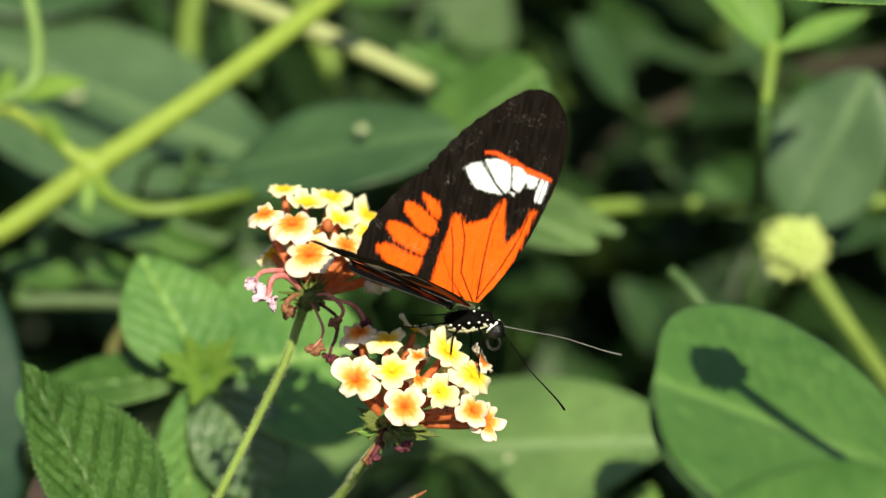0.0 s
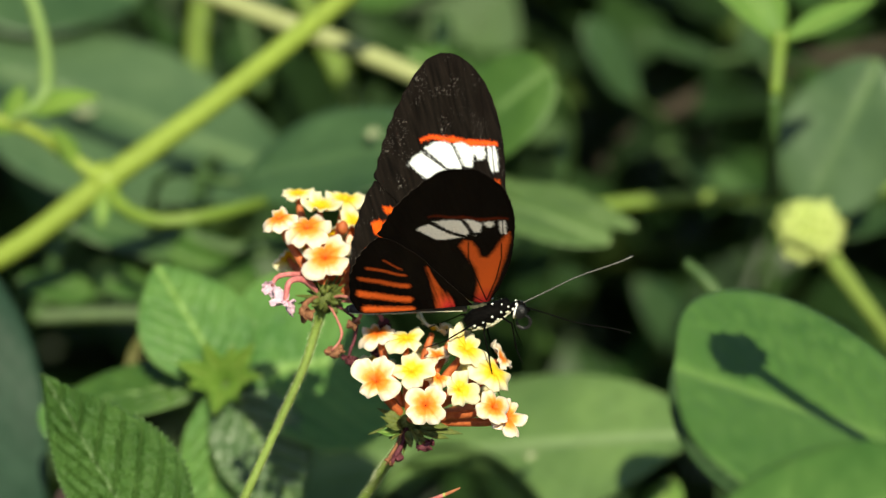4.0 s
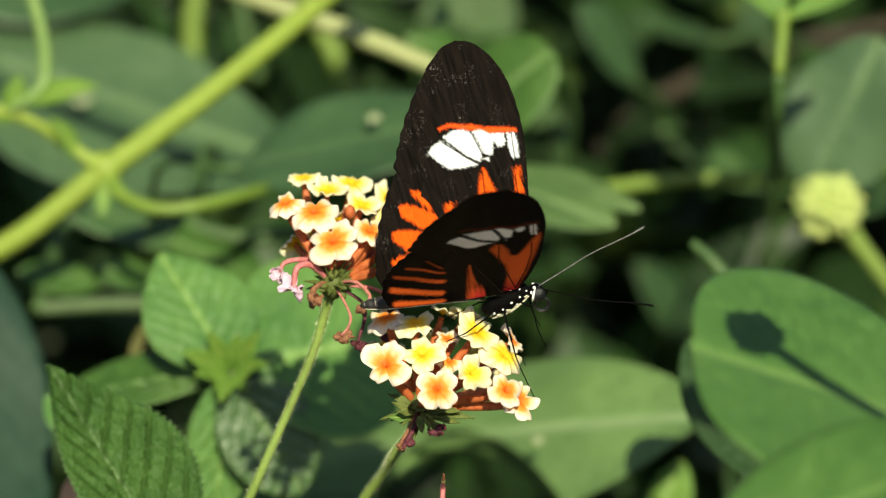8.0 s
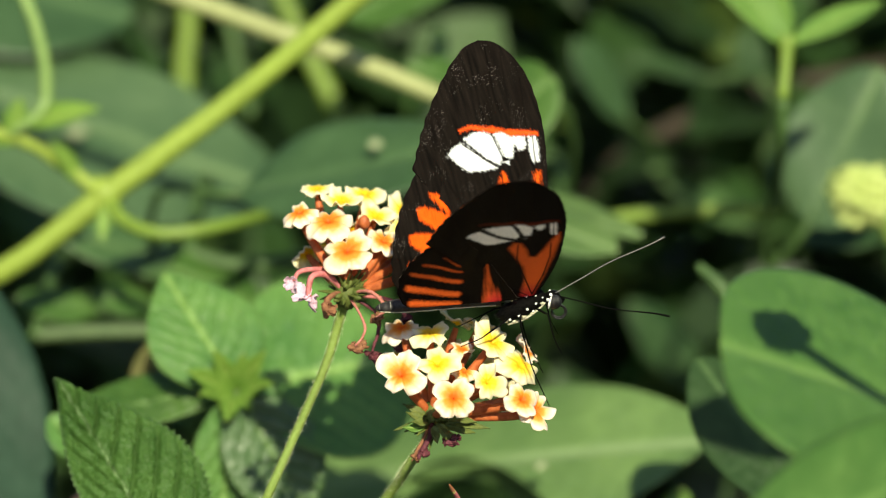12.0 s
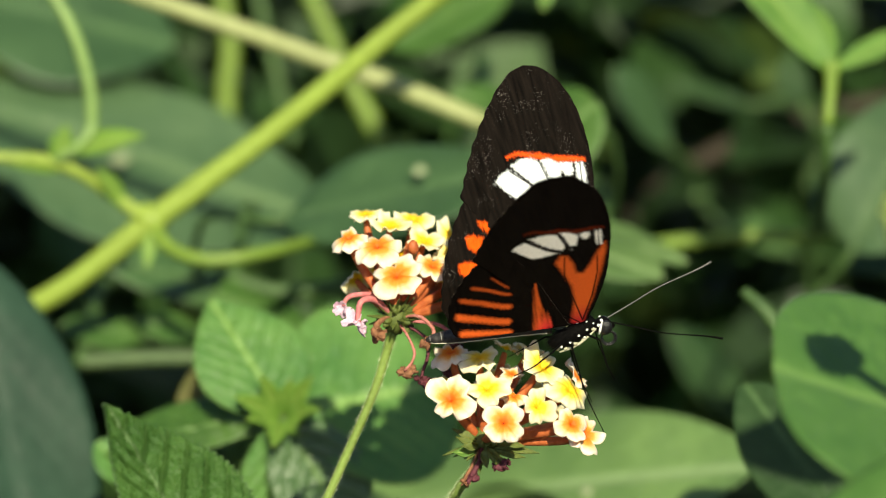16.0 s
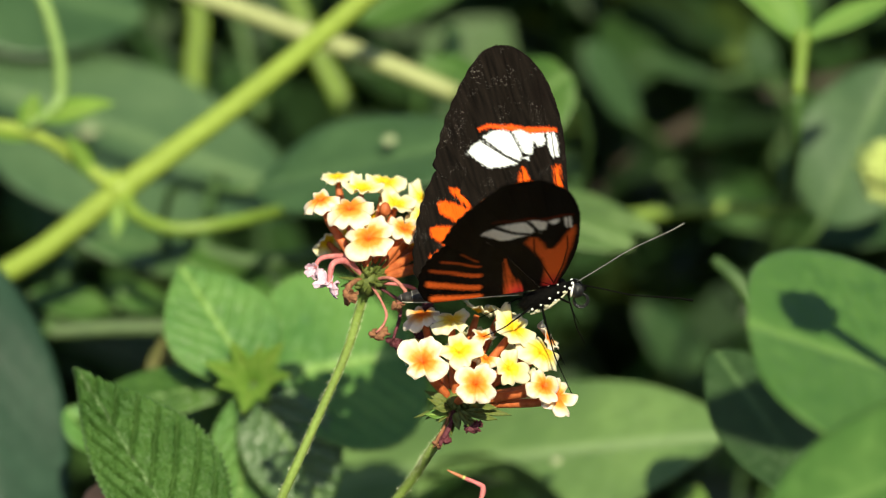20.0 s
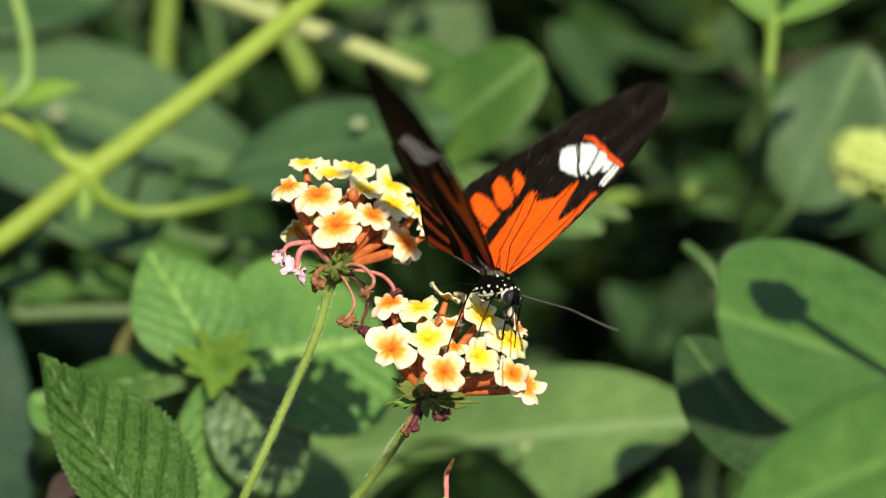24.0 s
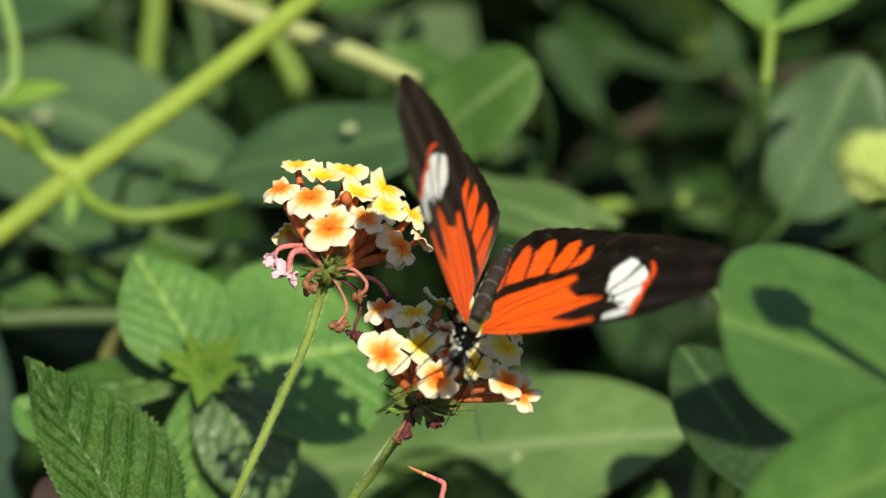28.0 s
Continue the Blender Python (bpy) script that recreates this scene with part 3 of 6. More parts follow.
def upper_head():
    foot = P(-30.2, -39.5, 14.0)
    head = thing("lantana_flower_head", foot, "cream lantana flower head with orange eyes and withered florets below", "flower", "lantana flower heads")
    hub = P(-16.6, -5.3, 6.0)
    o = head.location
    rows = [(P(-21.5, 11.1, 17.0), 2.5, "y", 0.9), (P(-23.8, 7.1, 7.0), 2.8, "o", 0.8), (P(-19.4, 5.8, 5.0), 3.2, "o", 1.2), (P(-16.5, 1.3, 2.5), 3.5, "o", 1.6), (P(-17.7, 9.0, 12.0), 3.0, "y", 1.1), (P(-14.0, 10.3, 16.0), 3.2, "y", 1.1), (P(-12.4, 6.7, 12.0), 2.8, "y", 1.2), (P(-11.1, 2.9, 8.0), 3.1, "o", 1.2), (P(-8.1, 7.7, 17.0), 3.0, "y", 1.0), (P(-8.0, 4.7, 13.0), 2.8, "y", 1.2), (P(-4.1, 3.8, 16.0), 2.7, "y", 0.8), (P(-5.6, -1.3, 12.0), 3.1, "o", 0.9), (P(-2.7, 0.2, 16.0), 2.4, "o", 0.4)]
    for i, (p, r, eye, lean) in enumerate(rows):
        floret(head, p, r * 1.02, eye, hub, lean * 1.6, 11 + i, 0.10)
    for i, (u, v, d) in enumerate(((-4, 12, 20), (4, 12, 21), (11, 9, 19), (-9, 9, 17), (14, 4, 15), (1, 13, 15))):
        floret(head, hub + D(u, v, d) * 0.0155, 2.5, "y", hub, 0.1, 41 + i)
    bm = bmesh.new()
    b = P(-14.1, 5.6, 8.0) - o
    ball(bm, b, 0.0009, 0.0009, 0.0011, None, 12, 8, 0.15)
    part("closed_bud", bm, M_TUBE, head, "round closed orange-brown bud")
    hub_of(head, hub, 0.0019, 4)
    for i in range(13):
        a = i * 2 * math.pi / 13 + 0.2
        bract(head, hub, Vector((math.cos(a), math.sin(a), 0.25 - 0.4 * (i % 3 == 0))), 0.0026 + 0.0008 * (i % 4), 0.0008, i)
    for i in range(20):
        a = i * 2.39996
        bract(head, hub, Vector((math.cos(a), math.sin(a), 0.75 + 0.5 * (i % 3))), 0.0040 + 0.0007 * (i % 3), 0.0005, 60 + i)
    withered(head, [hub, P(-19.3, -2.1, 6.0), P(-21.7, -1.6, 4.0), P(-23.8, -2.1, 3.0), P(-24.4, -3.4, 3.0)], [0.5, 0.75, 0.7, 0.6, 0.5], M_PINK, M_LILAC, 1.1, 1)
    withered(head, [hub, P(-19.6, -2.5, 3.0), P(-21.7, -2.7, 1.0), P(-22.2, -4.5, 1.0), P(-22.2, -5.8, 1.0)], [0.5, 0.8, 0.8, 0.75, 0.7], M_PINK, M_LILAC, 1.4, 2)
    withered(head, [hub, P(-18.2, -5.2, 4.0), P(-19.5, -6.2, 3.0), P(-19.5, -7.2, 3.0)], [0.5, 0.6, 0.8, 0.6], M_DRY, M_DRY, 1.15, 3)
    withered(head, [hub, P(-13.4, -4.8, 2.0), P(-11.2, -6.5, 1.0), P(-11.1, -7.9, 1.0), P(-12.5, -9.0, 2.0)], [0.4, 0.45, 0.52, 0.48, 0.36], M_DRYPINK, M_DRY, 0.9, 4)
    withered(head, [hub, P(-14.9, -7.7, 3.0), P(-13.8, -10.2, 2.0), P(-14.3, -11.9, 2.0), P(-15.3, -13.0, 2.0)], [0.4, 0.34, 0.36, 0.34, 0.34], M_DRYPINK, M_DRY, 0.95, 5)
    withered(head, [hub, P(-12.1, -8.1, 6.0), P(-11.9, -11.0, 5.0), P(-12.5, -12.9, 4.0), P(-12.8, -14.4, 4.0)], [0.4, 0.45, 0.5, 0.4, 0.4], M_PURPLE, M_PURPLE, 1.0, 6)
    withered(head, [hub, P(-10.5, -6.0, 8.0), P(-8.3, -7.6, 9.0), P(-7.7, -9.1, 9.0)], [0.4, 0.5, 0.5, 0.45], M_PINK, M_PURPLE, 1.2, 7)
    stalk(head, [P(-42.1, -66.3, 32.0), P(-30.2, -39.5, 14.0), P(-24.5, -26.7, 12.0), P(-19.9, -16.1, 10.0), P(-17.8, -9.3, 9.0), hub], [1.0, 0.92, 0.86, 0.86, 0.95, 1.2])


def lower_head():
    foot = P(-10.4, -36.0, 14.0)
    head = thing("lantana_flower_head", foot, "cream and yellow lantana flower head under the butterfly", "flower", "lantana flower heads")
    hub = P(-3.6, -23.5, 2.0)
    rows = [(P(-8.5, -17.1, -4.4), 3.35, "o", 1.3), (P(-3.1, -15.5, -4.0), 3.3, "y", 1.4), (P(-0.8, -20.3, -13.0), 3.4, "o", 1.6), (P(4.2, -18.1, -9.0), 3.0, "y", 1.5), (P(5.2, -12.2, -2.0), 3.4, "y", 1.0), (P(-4.0, -10.9, 2.0), 3.2, "y", 1.0), (P(-8.3, -10.1, 4.0), 2.7, "o", 0.8), (P(9.3, -15.7, -3.0), 3.3, "y", 1.0), (P(9.3, -20.6, -8.0), 3.2, "o", 1.2), (P(11.4, -22.2, -6.0), 2.8, "o", 0.9), (P(10.4, -13.6, 4.0), 2.5, "o", 0.4), (P(0.7, -13.4, 3.0), 1.8, "o", 0.8), (P(0.9, -16.6, -1.0), 2.0, "o", 1.0), (P(0.1, -9.4, 8.0), 2.8, "y", 0.4), (P(3.5, -9.6, 9.0), 2.6, "y", 0.3)]
    for i, (p, r, eye, lean) in enumerate(rows):
        floret(head, p, r * 0.98, eye, hub, lean, 71 + i, 0.14)
    for i, (u, v, d) in enumerate(((-6, 9, 14), (4, 12, 16), (12, 8, 14), (13, 3, 12), (2, 8, 19))):
        floret(head, hub + D(u, v, d) * 0.0165, 2.6, "y", hub, 0.1, 101 + i)
    hub_of(head, hub, 0.0019, 9)
    for i in range(15):
        a = i * 2 * math.pi / 15
        bract(head, hub + Vector((0, 0, -0.0006)), Vector((math.cos(a), math.sin(a), -0.15 - 0.3 * (i % 2))), 0.0038 + 0.0012 * (i % 3), 0.0010, 30 + i)
    o = head.location
    # the M_BRIGHT bract has its sunlight put into the colour
    for i, (b, t, w, mat) in enumerate((
        (P(-1.9, -24.5, -0.5), P(4.6, -24.9, -3.0), 0.0011, M_BRACT), (P(-2.0, -24.9, -1.0), P(2.7, -26.0, -3.0), 0.0010, M_BRACT), (P(-1.6, -23.8, -1.0), P(2.6, -24.0, -3.5), 0.0012, M_BRACT),
        (P(-4.8, -25.0, 0.0), P(-8.3, -25.3, -1.0), 0.0016, M_BRIGHT), (P(-4.6, -23.4, 0.0), P(-8.2, -21.5, 0.0), 0.0012, M_BRACT), (P(-4.8, -23.9, -0.5), P(-7.8, -22.9, -1.0), 0.0011, M_BRACT), (P(-4.4, -24.4, -1.0), P(-6.9, -24.1, -2.5), 0.0013, M_BRACT),
        (P(-3.6, -24.8, -1.5), P(-3.0, -27.4, -2.6), 0.0013, M_BRACT), (P(-2.8, -24.6, -1.5), P(-0.8, -26.6, -3.0), 0.0012, M_BRACT))):
        part("bract", blade(b - o, t - o, w, UPWARD * 0.6 + TOWARD, fat=0.4, nu=16, nv=3, fold=0.35, droop=0.10 - 0.3 * (i % 2), wave=0.15, thick=0.2), mat, head)
    withered(head, [hub, P(-4.1, -26.2, -1.0), P(-4.8, -27.6, -2.0), P(-5.3, -28.6, -2.0)], [0.6, 0.65, 0.7, 0.6], M_PURPLE, M_PURPLE, 0.85, 11)
    withered(head, [hub, P(-5.0, -26.6, -1.0), P(-6.0, -28.4, -1.5), P(-6.3, -29.3, -1.5)], [0.4, 0.4, 0.45, 0.4], M_DRY, M_DRY, 0.6, 14)
    withered(head, [hub, P(-2.3, -25.7, -3.0), P(-1.3, -26.8, -3.0)], [0.6, 0.6, 0.6], M_BRACT, M_PURPLE, 0.8, 12)
    withered(head, [hub, P(-1.9, -25.4, -2.0), P(-0.6, -26.2, -2.5)], [0.5, 0.5, 0.5], M_BRACT, M_PURPLE, 0.6, 15)
    withered(head, [hub, P(-6.7, -15.9, 8.0), P(-8.6, -13.3, 9.0)], [0.5, 0.7, 0.6], M_PURPLE, M_PURPLE, 1.0, 13)
    stalk(head, [P(-21.7, -51.2, 28.0), P(-10.4, -36.0, 14.0), P(-7.4, -31.2, 6.0), P(-4.7, -27.1, 3.0), hub], [1.0, 0.95, 0.95, 1.0, 1.2])


upper_head()
lower_head()


# ---- the unopened head and the leaves close by ----
def bud_plant():
    at = P(73.1, -66.2, -90.0)
    plant = thing("lantana_plant", rooted(at), "green lantana shoot with broad toothed leaves and an unopened bud cluster", "plant")
    o = plant.location
    part("stem", tube([Vector((0, 0, 0)), at - o, P(69.4, -31.3, -95.0) - o, P(64.5, -18.7, -100.0) - o], [3, 2.4, 2.0, 1.6], 20, 10, lump=0.1), M_STEM, plant)
    part("bud_stalk", tube([P(64.5, -18.7, -100.0) - o, P(58.2, -11.8, -106.0) - o, P(51.2, -3.7, -113.0) - o, P(45.4, 3.3, -117.0) - o], [1.2, 1.0, 1.0, 1.2], 16, 10), M_STALK, plant)
    c = P(44.0, 5.1, -117.0)
    cluster = thing("bud_cluster", c, "unopened pale yellow-green lantana bud cluster on its stalk", "flower bud")
    r = random.Random(8)
    for i in range(64):
        f = (i + 0.5) / 64
        z, a = 1 - 1.75 * f, i * 2.39996
        q = Vector((math.sqrt(max(0, 1 - z * z)) * math.cos(a), math.sqrt(max(0, 1 - z * z)) * math.sin(a), z))
        q = facing(D(-0.25, 0.9, -0.45), 0) @ q
        bm = ball(bmesh.new(), Vector((0, 0, 0)), 0.00075, 0.00075, 0.0014, q.to_track_quat("Z", "Y").to_matrix(), 8, 6, 0.25)
        b = part("bud", bm, M_BUDS, cluster)
        b.location = Vector((q.x * 0.0030, q.y * 0.0030, q.z * 0.0025)) * r.uniform(0.78, 1.12) * (1 + 0.25 * noise.noise(q * 1.6))
    bm = ball(bmesh.new(), Vector((0, 0, 0)), 0.0028, 0.0028, 0.0026, None, 14, 10, 0.2)
    part("core", bm, M_BUDS, cluster)
    for i in range(8):
        a = i * 0.785
        part("bract", blade(Vector((0.001, 0, -0.003)), Vector((0.0034 * math.cos(a), 0.0034 * math.sin(a), -0.0026)), 0.0012, (0, 0, 1), nu=8, nv=2), M_BRACT, cluster)
    leaf(plant, P(66.0, -24.0, -78.0), P(31.2, -11.6, -84.0), 0.0470, D(-0.04, 0.85, -0.52), M_FRESH, "broad rounded green leaf with a finely toothed edge", P(66.6, -26.7, -95.0), M_STEM, 0.4, fat=0.58, blunt=3.0, teeth=46, tooth=0.030, fold=0.05, droop=0.05, quilt=0.00025, nu=140, nv=14, veins=7, rib=26)
    leaf(plant, P(60.2, -23.4, -114.0), P(30.4, -36.8, -106.0), 0.0215, D(0.10, 0.70, -0.70), M_FRESH, "broad green leaf, softly lit", P(69.4, -34.7, -95.0), M_STEM, 0.4, fat=0.50, blunt=2.0, teeth=40, tooth=0.03, fold=0.06, droop=0.06, quilt=0.0002, nu=100, nv=10)


bud_plant()


# ---- the young shoot behind the flower stalks ----
def young_shoot():
    c = P(-37.2, -21.6, 90.0)
    plant = thing("young_lantana_shoot", rooted(c), "young bright green shoot with a whorl of crinkled leaves", "plant")
    o = plant.location
    part("stem", tube([Vector((0, 0, 0)), c + Vector((0.01, 0.03, -0.2)) - o, c + Vector((0.006, 0.036, -0.03)) - o, c - o], [3, 2.6, 2.0, 1.2], 18, 10), M_STEM, plant)
    q = dict(teeth=26, tooth=0.05, quilt=0.0010, ladder=0.0034, nu=120, nv=22, rib=26)
    leaf(plant, c, P(-50.6, -0.6, 98.0), 0.0205, D(0.22, 0.35, -0.9), M_TENDER, "", None, None, 0.4, fat=0.42, blunt=1.0, fold=0.16, veins=7, **q)
    leaf(plant, c + AHEAD * 0.003, P(-8.0, -15.5, 106.0), 0.0380, D(-0.10, 0.45, -0.88), M_TENDER, "", None, None, 0.4, fat=0.52, blunt=1.7, fold=0.10, veins=7, **q)
    # darker green than the rest of the whorl, standing in for shadow
    leaf(plant, c - AHEAD * 0.001, P(-24.6, -43.0, 88.0), 0.0175, D(-0.1, 0.65, -0.75), M_BROAD, "", None, None, 0.4, fat=0.52, blunt=1.5, fold=0.12, veins=7, **q)
    leaf(plant, c, P(-40.2, -47.8, 92.0), 0.0125, D(0.1, 0.65, -0.75), M_TENDER, "", None, None, 0.4, fat=0.48, blunt=1.2, fold=0.2, veins=6, **q)
    leaf(plant, c + AHEAD * 0.002, P(-71.5, -27.4, 102.0), 0.0135, D(0.2, 0.7, -0.7), M_SOFT, "", None, None, 0.4, fat=0.50, blunt=1.3, fold=0.2, veins=7, **q)
    leaf(plant, P(-63.6, -33.5, 100.0), P(-70.7, -26.2, 100.0), 0.0085, D(0.1, 0.6, -0.8), M_TENDER, "", None, None, 0.3, fat=0.5, blunt=1.4, fold=0.15, nu=40, nv=8)
    # the unfolding heart of the whorl
    for i in range(18):
        a = i * 2.4
        size = 0.0032 + 0.00048 * i
        leaf(plant, c + D(math.cos(a), math.sin(a), -0.2) * 0.0008, c + D(math.cos(a) * 0.8, 0.35 + math.sin(a) * 0.75, -0.75) * size, size * 0.34, D(-math.cos(a), -math.sin(a), -0.6), M_YOUNG, "", None, None, 0.15, fold=0.45, quilt=0.0003, nu=24, nv=6, veins=6, teeth=10, tooth=0.06)


young_shoot()


# ---- the pale climbing stem with its joint ----
def climber():
    j = P(-66.4, 15.3, 160.0)
    plant = thing("climbing_stem", rooted(P(-117.6, -29.4, 170.0)), "thick yellow-green stem with a swollen joint and side shoots", "plant")
    o = plant.location
    L = lambda q: q - o
    part("main_stem", tube([Vector((0, 0, 0)), L(P(-125.8, -52.1, 172.0)), L(P(-102.3, -11.8, 166.0)), L(P(-80.6, 4.3, 162.0)), L(j), L(P(-43.4, 32.1, 156.0)), L(P(-20.0, 51.0, 150.0)), L(P(1.8, 68.5, 145.0)), L(P(28.7, 92.8, 140.0))], [3, 2.6, 2.35, 2.25, 2.5, 2.2, 2.1, 2.0, 1.8], 60, 14, lump=0.04), M_STEM, plant)
    bm = ball(bmesh.new(), L(j), 0.0034, 0.0030, 0.0034, None, 14, 10, 0.4)
    part("joint", bm, M_STEM, plant)
    part("side_shoot", tube([L(j), L(P(-73.3, 20.2, 158.0)), L(P(-79.2, 24.3, 155.0)), L(P(-85.1, 26.6, 153.0)), L(P(-93.8, 27.3, 150.0)), L(P(-105.9, 27.6, 150.0))], [1.7, 1.35, 1.3, 1.5, 1.2, 1.0], 22, 10), M_STEM, plant)
    part("side_shoot", tube([L(j), L(P(-62.3, 10.2, 156.0)), L(P(-54.8, 7.6, 153.0)), L(P(-45.0, 8.9, 155.0)), L(P(-37.5, 11.2, 165.0)), L(P(-32.3, 13.3, 182.0))], [1.6, 1.4, 1.35, 1.3, 1.2, 0.9], 28, 10), M_SHOOT, plant)
    part("side_shoot", tube([L(P(-85.1, 26.6, 153.0)), L(P(-81.8, 28.0, 151.0)), L(P(-78.0, 31.0, 150.0)), L(P(-76.9, 34.7, 150.0)), L(P(-77.8, 43.5, 148.0)), L(P(-81.4, 53.8, 146.0)), L(P(-88.4, 64.2, 146.0)), L(P(-94.0, 71.9, 146.0))], [0.8, 1.0, 1.2, 1.3, 1.3, 1.25, 1.2, 1.2], 30, 10), M_VINE, plant)
    for b, t, w in ((P(-81.2, 28.5, 151.0), P(-66.7, 31.8, 147.0), 0.0062), (P(-71.4, 18.0, 158.0), P(-76.1, 25.6, 153.0), 0.0045), (P(-83.4, 26.4, 152.0), P(-82.0, 33.6, 150.0), 0.005), (P(-66.2, 13.3, 158.0), P(-66.6, 6.1, 156.0), 0.003), (P(-82.9, 25.3, 154.0), P(-95.5, 27.4, 150.0), 0.005)):
        leaf(plant, b, t, w, D(0.1, 0.6, -0.7), M_YOUNG, "", None, None, 0.3, fold=0.25, nu=24, nv=5)


climber()


def pale_stems():
    def one(name, pts, radii, mat, label):
        ob = thing(name, rooted(pts[0]), label, "plant stem")
        o = ob.location
        part("stem", tube([p - o for p in pts], radii, 40, 12, lump=0.05), mat, ob)
        # the foot is coloured darker than its stem, as if shaded
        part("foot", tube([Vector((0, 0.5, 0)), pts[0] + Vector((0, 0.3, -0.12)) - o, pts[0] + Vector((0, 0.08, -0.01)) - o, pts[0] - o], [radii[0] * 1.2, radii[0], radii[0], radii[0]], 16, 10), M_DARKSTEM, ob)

    one("dry_stem", [P(-0.2, 36.2, 180.0), P(-16.8, 43.1, 180.0), P(-33.1, 49.0, 180.0), P(-49.4, 54.9, 180.0), P(-65.7, 60.3, 180.0), P(-84.3, 66.8, 182.0), P(-105.3, 74.8, 184.0)], [1.9, 2.1, 2.1, 2.0, 1.8, 1.7, 1.6], M_PALE, "pale straw-coloured stem crossing behind")
    one("green_shoot", [P(-62.1, 20.3, 345.0), P(-62.9, 53.2, 345.0), P(-61.9, 66.2, 345.0), P(-63.8, 79.1, 345.0), P(-64.4, 96.5, 345.0)], [2.0, 2.4, 2.3, 2.2, 2.1], M_SHOOT, "upright yellow-green shoot of a shrub")
    one("green_shoot", [P(-18.2, 27.3, 335.0), P(-25.5, 45.8, 335.0), P(-32.1, 58.5, 335.0), P(-38.6, 72.7, 335.0), P(-46.6, 89.7, 335.0)], [2.0, 2.4, 2.3, 2.2, 2], M_SHOOT, "upright yellow-green shoot of a shrub")
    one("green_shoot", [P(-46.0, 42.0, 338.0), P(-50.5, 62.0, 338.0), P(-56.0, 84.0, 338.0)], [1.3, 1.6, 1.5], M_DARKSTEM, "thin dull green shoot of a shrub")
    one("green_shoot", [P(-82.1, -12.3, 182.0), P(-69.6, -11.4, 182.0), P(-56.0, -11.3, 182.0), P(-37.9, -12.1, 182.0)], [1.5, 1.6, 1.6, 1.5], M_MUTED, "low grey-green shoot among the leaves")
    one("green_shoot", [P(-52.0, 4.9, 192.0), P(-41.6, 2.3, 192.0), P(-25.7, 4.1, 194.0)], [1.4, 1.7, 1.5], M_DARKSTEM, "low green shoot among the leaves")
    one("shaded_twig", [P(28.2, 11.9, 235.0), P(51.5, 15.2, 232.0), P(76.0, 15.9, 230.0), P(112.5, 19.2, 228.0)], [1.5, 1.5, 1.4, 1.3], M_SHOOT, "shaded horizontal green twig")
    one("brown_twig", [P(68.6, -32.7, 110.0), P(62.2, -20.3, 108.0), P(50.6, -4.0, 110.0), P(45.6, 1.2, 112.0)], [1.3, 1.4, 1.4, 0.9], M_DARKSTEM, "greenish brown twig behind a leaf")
    one("brown_twig", [P(33.9, 17.1, 420.0), P(54.0, 37.3, 420.0), P(84.9, 52.8, 420.0), P(126.7, 62.1, 420.0)], [2.2, 2.4, 2.4, 2.0], M_TWIG, "blurred brown twig in the shade")


pale_stems()


# ---- broad leaves behind ----
def broad_plant(root, leaves, label, stem_mat=None, thick=1.0, back=0.0):
    plant = thing("broad_leaved_plant", rooted(root + AHEAD * back), label, "plant")
    o = plant.location
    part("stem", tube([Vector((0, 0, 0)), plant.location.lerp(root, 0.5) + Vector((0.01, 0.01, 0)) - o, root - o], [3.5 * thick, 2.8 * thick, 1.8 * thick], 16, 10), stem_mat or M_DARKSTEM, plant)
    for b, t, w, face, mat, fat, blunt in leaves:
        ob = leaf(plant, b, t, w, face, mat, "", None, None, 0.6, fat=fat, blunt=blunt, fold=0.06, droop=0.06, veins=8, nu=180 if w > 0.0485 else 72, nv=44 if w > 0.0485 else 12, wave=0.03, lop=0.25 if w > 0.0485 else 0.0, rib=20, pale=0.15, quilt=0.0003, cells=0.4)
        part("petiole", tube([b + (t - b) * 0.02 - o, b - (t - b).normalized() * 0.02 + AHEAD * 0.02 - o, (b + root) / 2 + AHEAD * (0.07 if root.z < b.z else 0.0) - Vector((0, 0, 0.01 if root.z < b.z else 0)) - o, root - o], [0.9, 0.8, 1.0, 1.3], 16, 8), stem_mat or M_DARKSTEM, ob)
    return plant


GREY_PLANT = broad_plant(P(-38.5, -77.7, 150.0), [
    (P(-50.1, -47.2, 205.0), P(49.0, -28.6, 130.0), 0.0492, D(0.05, 0.62, -0.75), M_GREYLEAF, 0.56, 1.35),
    (P(-29.5, -48.0, 120.0), P(11.9, -64.6, 100.0), 0.028, D(0.05, 0.8, -0.6), M_BROAD, 0.5, 1.3),
], "broad-leaved plant with smooth grey-green leaves")


def roll_margin(plant):
    """The lower margin of the grey-green leaf is lifted into an arch and rolls back and under."""
    ob = max((c for c in plant.children if c.name.startswith("leaf")), key=lambda c: len(c.data.vertices))
    for vert in ob.data.vertices:
        q = plant.location + vert.co - Vector((0, 0, 0.5))
        x = q.x * 1000 - 4.0
        s = -35.9 - 0.028 * x * x - 0.00002 * x ** 4 - q.dot(UPWARD) * 1000
        if s > 0 and abs(x) < 40:
            k = 4.5 * (1 - math.exp(-s / 4.5))
            vert.co += UPWARD * ((s - k) / 1000) + AHEAD * ((2.9 * k + 0.9 * s) / 1000)


